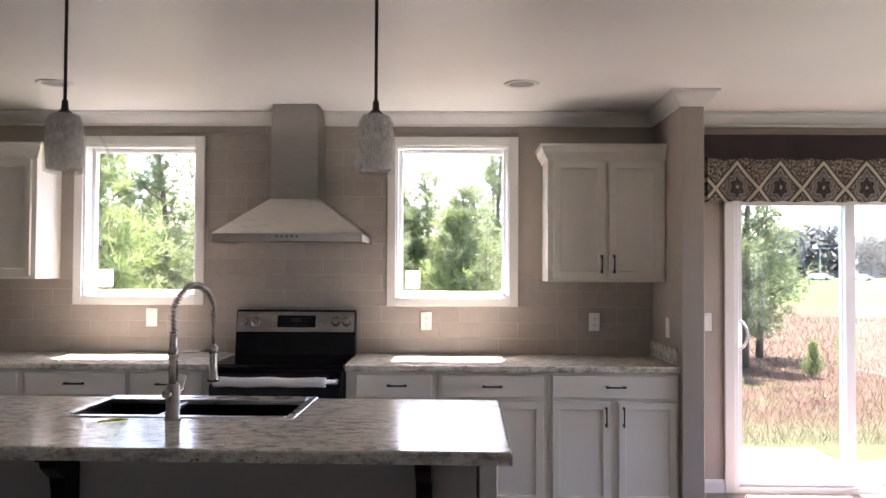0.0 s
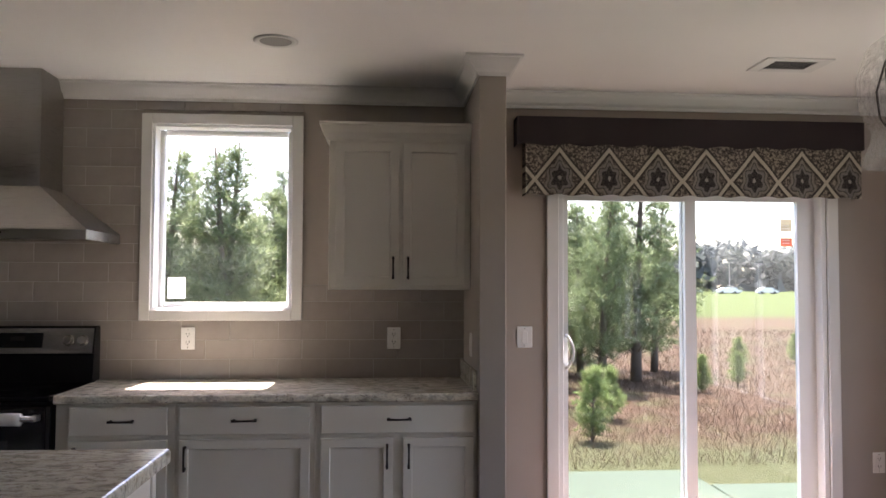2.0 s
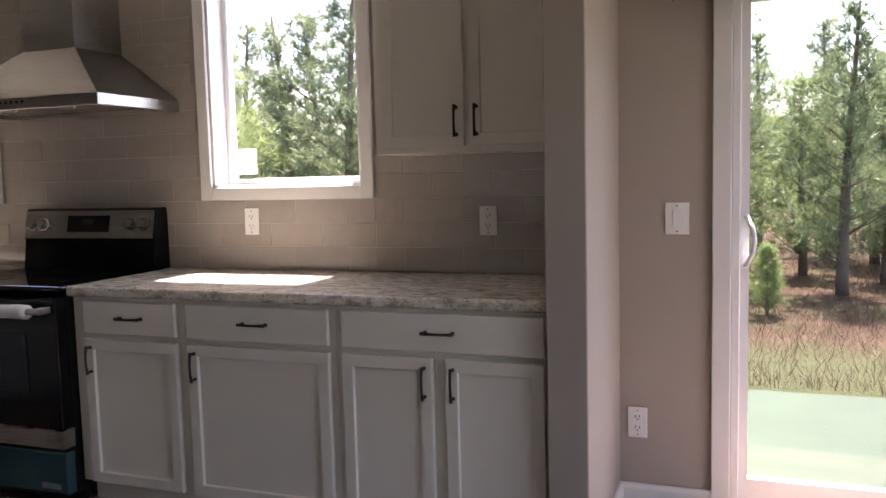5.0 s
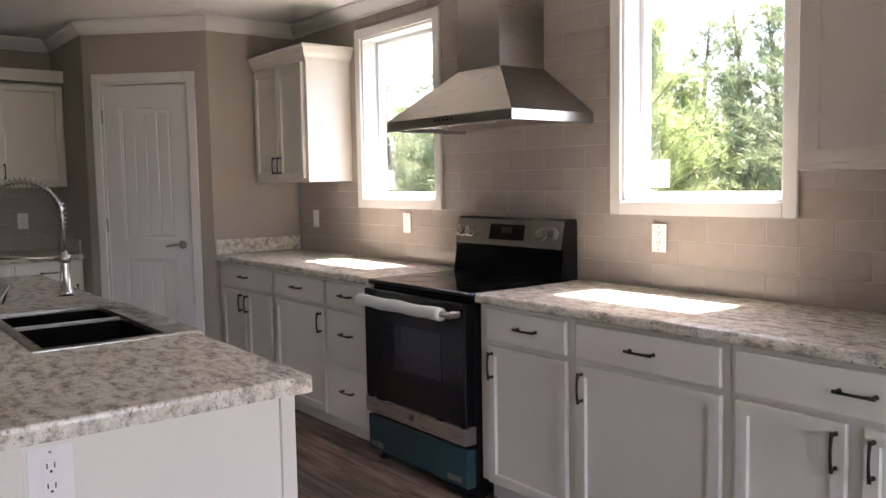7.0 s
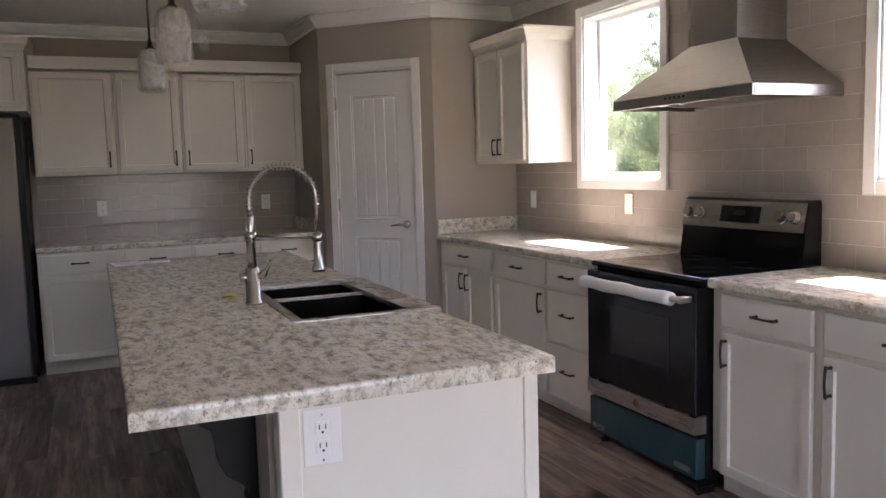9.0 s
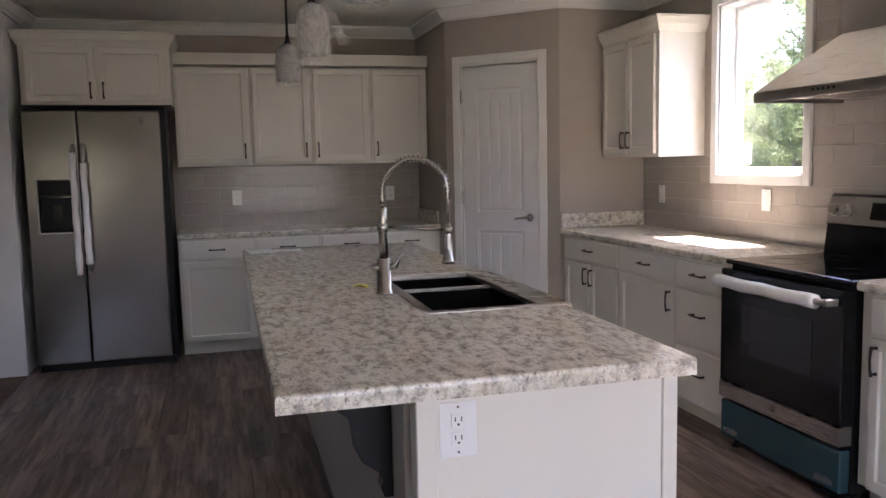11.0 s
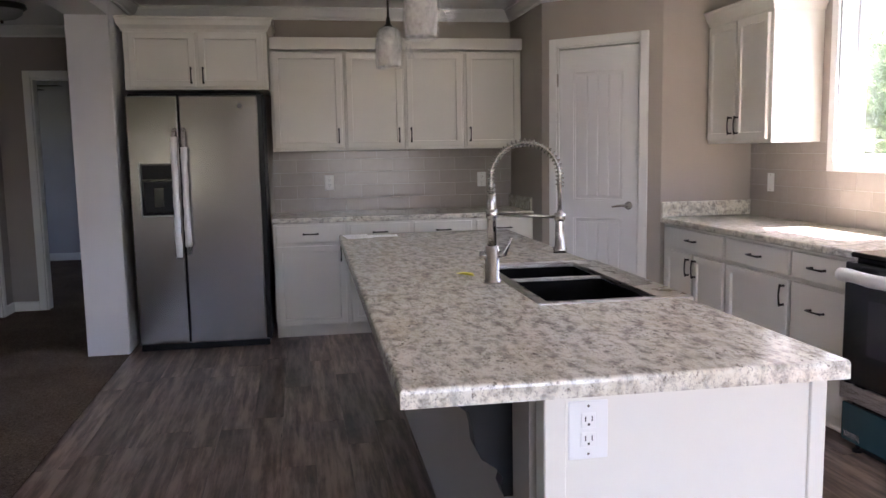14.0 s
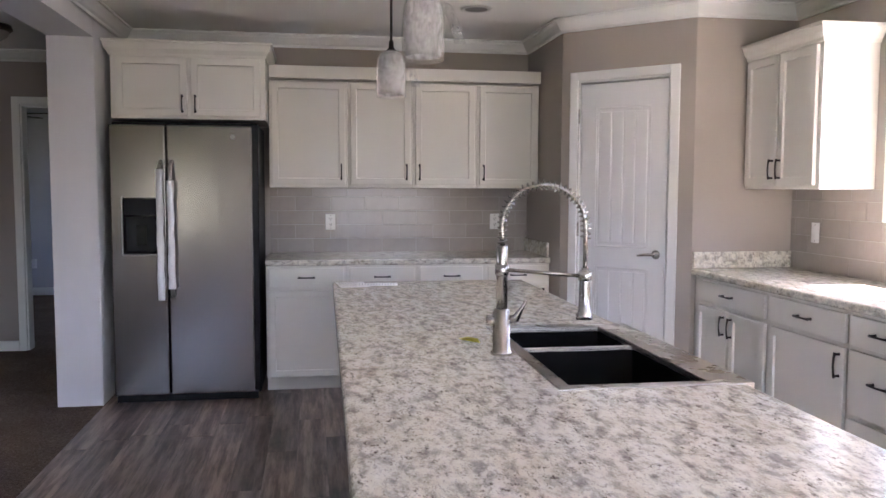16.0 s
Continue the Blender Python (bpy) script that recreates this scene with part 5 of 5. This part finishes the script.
# ---- outlets and switches ----
def plate(name, label, at, turn, kind="outlet", w=0.072, h=0.117):
    p = thing(name, label, "outlet" if kind == "outlet" else "switch", at, turn)
    part("cover", B((-w / 2, w / 2, -0.006, -0.0005, -h / 2, h / 2), bevel=0.002), PLASTIC, p)
    if kind == "outlet":
        for z in (-0.021, 0.021):
            o = part("socket", B((-0.017, 0.017, -0.0085, -0.0061, z - 0.0165, z + 0.0165), bevel=0.002), PLASTIC, p)
            part("slots", B((-0.0085, -0.0060, -0.0092, -0.0086, z - 0.002, z + 0.009), (0.0060, 0.0085, -0.0092, -0.0086, z - 0.002, z + 0.009), (-0.0025, 0.0025, -0.0092, -0.0086, z - 0.011, z - 0.006)), SLOT, o)
    else:
        part("rocker", B((-0.016, 0.016, -0.010, -0.0061, -0.033, 0.033), bevel=0.002), PLASTIC, p)
    for z in (-h / 2 + 0.012, h / 2 - 0.012):
        part("screw", tube(bmesh.new(), [(0, -0.0061, z), (0, -0.0072, z)], 0.003, 8), NICKEL, p)
    return p


WO = "white outlet plate on the tiled wall"
for x in (-0.148, 0.943):
    plate("outlet", WO, (x, W - 0.009, 1.098), 0)
for x in (-1.945, -3.028):
    plate("light_switch", "white rocker switch on the tiled wall", (x, W - 0.009, 1.11), 0, "switch")
plate("light_switch", "white rocker switch beside the sliding door", (1.662, W + 0.005, 1.102), 0, "switch", 0.085)
plate("outlet", "white outlet low on the wall beside the sliding door", (1.518, W + 0.005, 0.325), 0)
plate("outlet", "white outlet low in the dining corner", (3.69, W + 0.005, 0.39), 0)
plate("light_switch", "white rocker switch on the partition", (STUB[0] - 0.001, 4.72, 1.09), -90, "switch")
for y in (2.336, 3.575):
    plate("outlet", "white outlet plate over the back counter", (XB + 0.0085, y, 1.11), 90)
plate("outlet", "large white outlet plate on the island end", (0.1765, 2.668, 0.762), 90, "outlet", 0.088, 0.128)
plate("outlet", "white outlet low on the bedroom wall", (-9.4995, -1.25, 0.40), 90)
fan = thing("ceiling_fan", "dark ceiling fan in the bedroom", "ceiling fan", (-7.9, -1.05, 2.12))
part("rod", tube(bmesh.new(), [(0, 0, 0.08), (0, 0, H - 2.12)], 0.012, 8), BRONZE, fan)
part("motor", lathe([(0, 0.10), (0.09, 0.09), (0.10, 0.02), (0.06, -0.04), (0, -0.05)], 20), BRONZE, fan, "", True)
for k in range(5):
    a = 2 * math.pi * k / 5 + 0.25
    bm = B((0.09, 0.62, -0.06, 0.06, 0.0, 0.008), bevel=0.003)
    bmesh.ops.rotate(bm, cent=(0, 0, 0), matrix=Matrix.Rotation(a, 3, "Z"), verts=bm.verts[:])
    part("blade", bm, BRONZE, fan)

# ---- outdoors ----
GZ = -0.62
bm = bmesh.new()
bmesh.ops.create_grid(bm, x_segments=40, y_segments=60, size=1)
for v in bm.verts:
    t = (v.co.y + 1) / 2
    v.co = Vector((v.co.x * (40 + 560 * t), 5.26 + 600 * t ** 2.2, GZ + 0.10 * noise.noise(Vector((v.co.x * 30 * (0.1 + t), t * 50, 0))) * min(1, t * 12)))
structure("ground", bm, GROUND, "dry field with rough grass and a far green strip", "ground", True)
structure("ground_near", B((-600, 600, -300, 5.255, GZ - 0.3, GZ - 0.02)), GROUND, "ground around the house", "ground")
structure("landing_mat", B((1.2, 4.15, 5.5, 9.2, GZ - 0.05, GZ + 0.035), (4.17, 6.6, 5.5, 8.6, GZ - 0.05, GZ + 0.03), bevel=0.01), TURF, "pale green mat on the ground outside the sliding door", "ground cover")


def pine(seed, h, spread, mat):
    """Young pine: tapered trunk, whorled limbs, many needle tufts."""
    rnd = random.Random(seed)
    t = thing("pine_tree", "young green pine tree in the field", "tree", (0, 0, -50), 0, "pines behind the house")
    sway = rnd.uniform(-0.08, 0.08)
    axis = [Vector((sway * h * s * s, 0.03 * math.sin(s * 4 + seed), h * s)) for s in [k / 8 for k in range(9)]]
    tr = part("trunk", tube(bmesh.new(), axis, [0.022 * h * (1 - 0.9 * k / 8) + 0.006 for k in range(9)], 8), BARK, t, "", True)
    wood, verts, faces = bmesh.new(), [], []
    z = 0.11 * h
    while z < h * 0.97:
        s = z / h
        ln = spread * (1 - s) ** 0.75 * (0.55 + 0.45 * min(1, s / 0.25)) + 0.12
        p0 = Vector((sway * h * s * s, 0.0, z))
        for k in range(rnd.randint(4, 6)):
            a = rnd.uniform(0, 2 * math.pi)
            l2 = ln * rnd.uniform(0.6, 1.15)
            rise = rnd.uniform(0.15, 0.6) + 0.6 * s
            d = Vector((math.cos(a), math.sin(a), rise)).normalized()
            pts = [p0 + d * l2 * q + Vector((0, 0, 0.12 * l2 * q * q)) for q in (0, 0.35, 0.7, 1.0)]
            tube(wood, pts, [0.012 * (1 - s) + 0.006, 0.008, 0.005, 0.003], 4, False)
            for m in range(max(4, int(l2 / 0.082))):
                q = rnd.uniform(0.22, 1.06)
                c = pts[0].lerp(pts[3], q) + Vector((rnd.gauss(0, 0.07), rnd.gauss(0, 0.07), rnd.gauss(0.03, 0.05))) * (0.5 + l2)
                up = (d + Vector((rnd.gauss(0, 0.3), rnd.gauss(0, 0.3), 0.6))).normalized()
                for e in range(15):
                    nd = (up * rnd.uniform(0.3, 1.0) + Vector((rnd.gauss(0, 1), rnd.gauss(0, 1), rnd.gauss(0, 1))).normalized() * 0.9).normalized()
                    ln2 = rnd.uniform(0.12, 0.26)
                    sd2 = nd.cross(Vector((rnd.gauss(0, 1), rnd.gauss(0, 1), rnd.gauss(0, 1)))).normalized() * 0.0065
                    i = len(verts)
                    verts += [c - sd2, c + sd2, c + nd * ln2]
                    faces.append((i, i + 1, i + 2))
        z += h * rnd.uniform(0.035, 0.06)
    part("limbs", wood, BARK, t)
    me = bpy.data.meshes.new("crown")
    me.from_pydata([tuple(v) for v in verts], [], faces)
    me.materials.append(mat)
    cr = new("crown", me)
    cr.parent = t
    return t


protos = [pine(1, 4.2, 1.25, NEEDLE), pine(2, 3.8, 1.35, NEEDLE), pine(3, 5.0, 1.3, NEEDLE), pine(4, 2.0, 0.62, NEEDLE2), pine(5, 3.4, 1.1, NEEDLE2)]
rnd = random.Random(11)
spots = [(6.3, 17.5, 2), (7.3, 19.2, 1), (5.7, 18.0, 1), (5.2, 16.2, 0), (5.5, 19.2, 1), (4.3, 19.5, 1), (4.1, 16.6, 1), (3.3, 15.0, 0), (0.1, 14.6, 1), (-1.6, 14.0, 0), (1.0, 20.0, 2), (2.9, 17.6, 4), (6.2, 22.5, 0), (1.6, 15.5, 2), (0.6, 17.5, 0), (-0.9, 16.0, 1), (3.6, 21.0, 2), (5.6, 23.0, 2), (3.6, 10.9, 3), (8.1, 16.6, 3), (6.9, 15.5, 3), (11.6, 20.9, 3), (9.2, 19.0, 3), (2.2, 13.2, 3), (4.4, 12.8, 3)]
for k in range(40):
    x = -24 + 24 * (k % 20) / 19 + rnd.uniform(-0.7, 0.7)
    y = (12.4 if k < 20 else 16.5) + rnd.uniform(-1.2, 2.2)
    spots.append((x, y, rnd.choice((0, 1, 2, 4, 4))))
for k in range(29):
    spots.append((-22 + 0.95 * k + rnd.uniform(-0.5, 0.5), 20.5 + rnd.uniform(-1.5, 4.5), rnd.choice((0, 1, 2, 2))))
for x, y, k in spots:
    copy_thing(protos[k], Matrix.LocRotScale((x, y, GZ - 0.04), Euler((0, 0, rnd.uniform(0, 6.28))), Vector((1, 1, 1)) * (rnd.uniform(0.30, 0.48) if k == 3 else rnd.uniform(0.9, 1.08) * (1.25 if x < -5 else 1.0))))
for p in protos:
    for o in (*p.children_recursive, p):
        bpy.data.objects.remove(o, do_unlink=True)

verts, faces = [], []
for k in range(42000):
    y = 9.4 + 26 * rnd.random() ** 1.6
    x = -6 + rnd.random() * (10 + y * 0.75)
    hgt = rnd.uniform(0.06, 0.24)
    a = rnd.uniform(0, 6.28)
    i = len(verts)
    w = 0.0015 + 0.00022 * y
    lean = (rnd.gauss(0, 0.12), rnd.gauss(0, 0.12))
    verts += [(x - w * math.cos(a), y - w * math.sin(a), GZ - 0.03), (x + w * math.cos(a), y + w * math.sin(a), GZ - 0.03), (x + lean[0], y + lean[1], GZ + hgt)]
    faces.append((i, i + 1, i + 2))
me = bpy.data.meshes.new("dry_grass")
me.from_pydata(verts, [], faces)
me.materials.append(DRY)
tagged(new("dry_grass", me), "tall dry reddish-brown field grass", "grass", "", "stuff")

verts, faces = [], []
for k in range(15000):
    x = rnd.uniform(-150, 330)
    y = rnd.uniform(235, 262)
    top = 13 + 7 * noise.noise(Vector((x * 0.05, 0, 0))) + 4 * noise.noise(Vector((x * 0.19, 3, 0)))
    z = GZ + rnd.random() ** 0.8 * top
    r = rnd.uniform(1.0, 2.3)
    i = len(verts)
    for e in range(3):
        verts.append((x + rnd.gauss(0, r), y + rnd.gauss(0, r), z + rnd.gauss(0, r * 0.8)))
    faces.append((i, i + 1, i + 2))
me = bpy.data.meshes.new("far_woods")
me.from_pydata(verts, [], faces)
me.materials.append(FARTREE)
tagged(new("far_woods", me), "hazy grey-green woods beyond a parking lot", "woods", "", "stuff")


def lot_car(x, y, m):
    c = thing("parked_car", "far parked car in a lot", "car", (x, y, GZ), rnd.uniform(-5, 5), "cars in the far lot")
    part("body", prism([(-2.2, 0.3), (2.2, 0.3), (2.25, 0.75), (1.3, 0.9), (0.8, 1.42), (-1.0, 1.45), (-1.7, 0.95), (-2.2, 0.85)], "y", -0.85, 0.85), m, c)
    for wx in (-1.4, 1.4):
        part("wheel", tube(bmesh.new(), [(wx, -0.87, 0.33), (wx, 0.87, 0.33)], 0.33, 10), BLACKM, c)


for k in range(34):
    lot_car(58 + k * 3.1 + rnd.uniform(-0.5, 0.5), 172 + (k % 3) * 6, CARS[rnd.choice((0, 0, 0, 2, 2, 1, 3))])
for k in range(9):
    lp = thing("lot_lamp", "tall twin-head parking lot lamp", "street lamp", (60 + k * 11.5, 185 + (k % 2) * 9, GZ), 0, "parking lot lamps")
    part("pole", tube(bmesh.new(), [(0, 0, 0), (0, 0, 7.2)], [0.14, 0.09], 8), GREYVENT, lp)
    part("head", B((-1.3, -0.4, -0.2, 0.2, 7.1, 7.3), (0.4, 1.3, -0.2, 0.2, 7.1, 7.3), (-0.4, 0.4, -0.06, 0.06, 7.15, 7.25)), GREYVENT, lp)

# ---- tiles ----
tile_me = to_mesh("tile", B((0, 0.2540, -0.0075, 0, 0, 0.1000), bevel=0.0013), TILE)


def tile_field(parent, place, x0, x1, z0, z1, origin=0.0, holes=()):
    """Running-bond tiles from x0 to x1; place maps (x, z, width scale, height scale) to a pose. holes: (x0, x1, z0, z1)."""
    row, z = 0, z0
    while z < z1 - 0.012:
        hgt = min(0.1025, z1 - z)
        x = origin + (0.1275 if row % 2 else 0.0)
        while x + 0.255 <= x0:
            x += 0.255
        while x < x1 - 0.004:
            spans = [(max(x, x0), min(x + 0.2524, x1))]
            for a, c, d, e in holes:
                if z + hgt > d + 0.004 and z < e - 0.004:
                    spans = [s for p, q in spans for s in ((p, min(q, a)), (max(p, c), q)) if s[1] - s[0] > 0.006]
            for p, q in spans:
                if q - p > 0.006:
                    t = new("tile", tile_me)
                    t.parent = parent
                    t.matrix_basis = place(p, z) @ Matrix.Diagonal(((q - p) / 0.2540, 1, (hgt - 0.0026) / 0.1000, 1))
            x += 0.255
        z += 0.1025
        row += 1


gap = 0.057
holes = [(a - gap, c + gap, d - gap, e + gap) for a, c, d, e in WIN]
north = lambda x, z: pose(x, W + 0.0055, z)
part("grout", B((P2[0] + 0.001, WIN[0][0] - gap, W - 0.0004, W + 0.0058, ZC + 0.001, 1.361), (WIN[0][1] + gap, WIN[1][0] - gap, W - 0.0004, W + 0.0058, ZC + 0.001, H - 0.09), (WIN[0][0] - gap, WIN[0][1] + gap, W - 0.0004, W + 0.0058, ZC + 0.001, WIN[0][2] - gap), (WIN[1][0] - gap, WIN[1][1] + gap, W - 0.0004, W + 0.0058, ZC + 0.001, WIN[1][2] - gap), (WIN[1][1] + gap, STUB[0] - 0.001, W - 0.0004, W + 0.0058, ZC + 0.001, 1.385)), JOINT, wall_north)
part("grout", B((XB - 0.0018, XB + 0.0026, 1.900, 3.827, ZC + 0.001, 1.361)), JOINT, wall_west)
tile_field(wall_north, north, P2[0] + 0.001, WIN[0][0] - gap, ZC + 0.001, 1.361, -3.5, ())
tile_field(wall_north, north, WIN[0][0] - gap, WIN[1][1] + gap, ZC + 0.001, H - 0.085, -3.5, holes)
tile_field(wall_north, north, WIN[1][1] + gap, STUB[0] - 0.001, ZC + 0.001, 1.385, -3.5, ())
tile_field(wall_west, lambda x, z: pose(XB - 0.0035, x, z, 0, 0, 90), 1.900, 3.827, ZC + 0.001, 1.361, 1.70, ())

# ---- floor planks ----
plank_me = to_mesh("plank", B((0, 1.216, 0, 0.150, -0.004, 0.0), bevel=0.0008), FLOOR)
rnd = random.Random(5)
row, y = 0, Y_LINE
while y < W - 0.01:
    x = XB - rnd.uniform(0, 1.2)
    wy = min(0.1505, W - y)
    while x < XE:
        a, c = max(x, XB), min(x + 1.2165, XE)
        if c - a > 0.02:
            t = new("plank", plank_me)
            t.parent = floor
            t.matrix_basis = pose(a, y, 0.0) @ Matrix.Diagonal(((c - a - 0.0005) / 1.216, (wy - 0.0005) / 0.150, 1, 1))
        x += 1.217
    y += 0.151
    row += 1
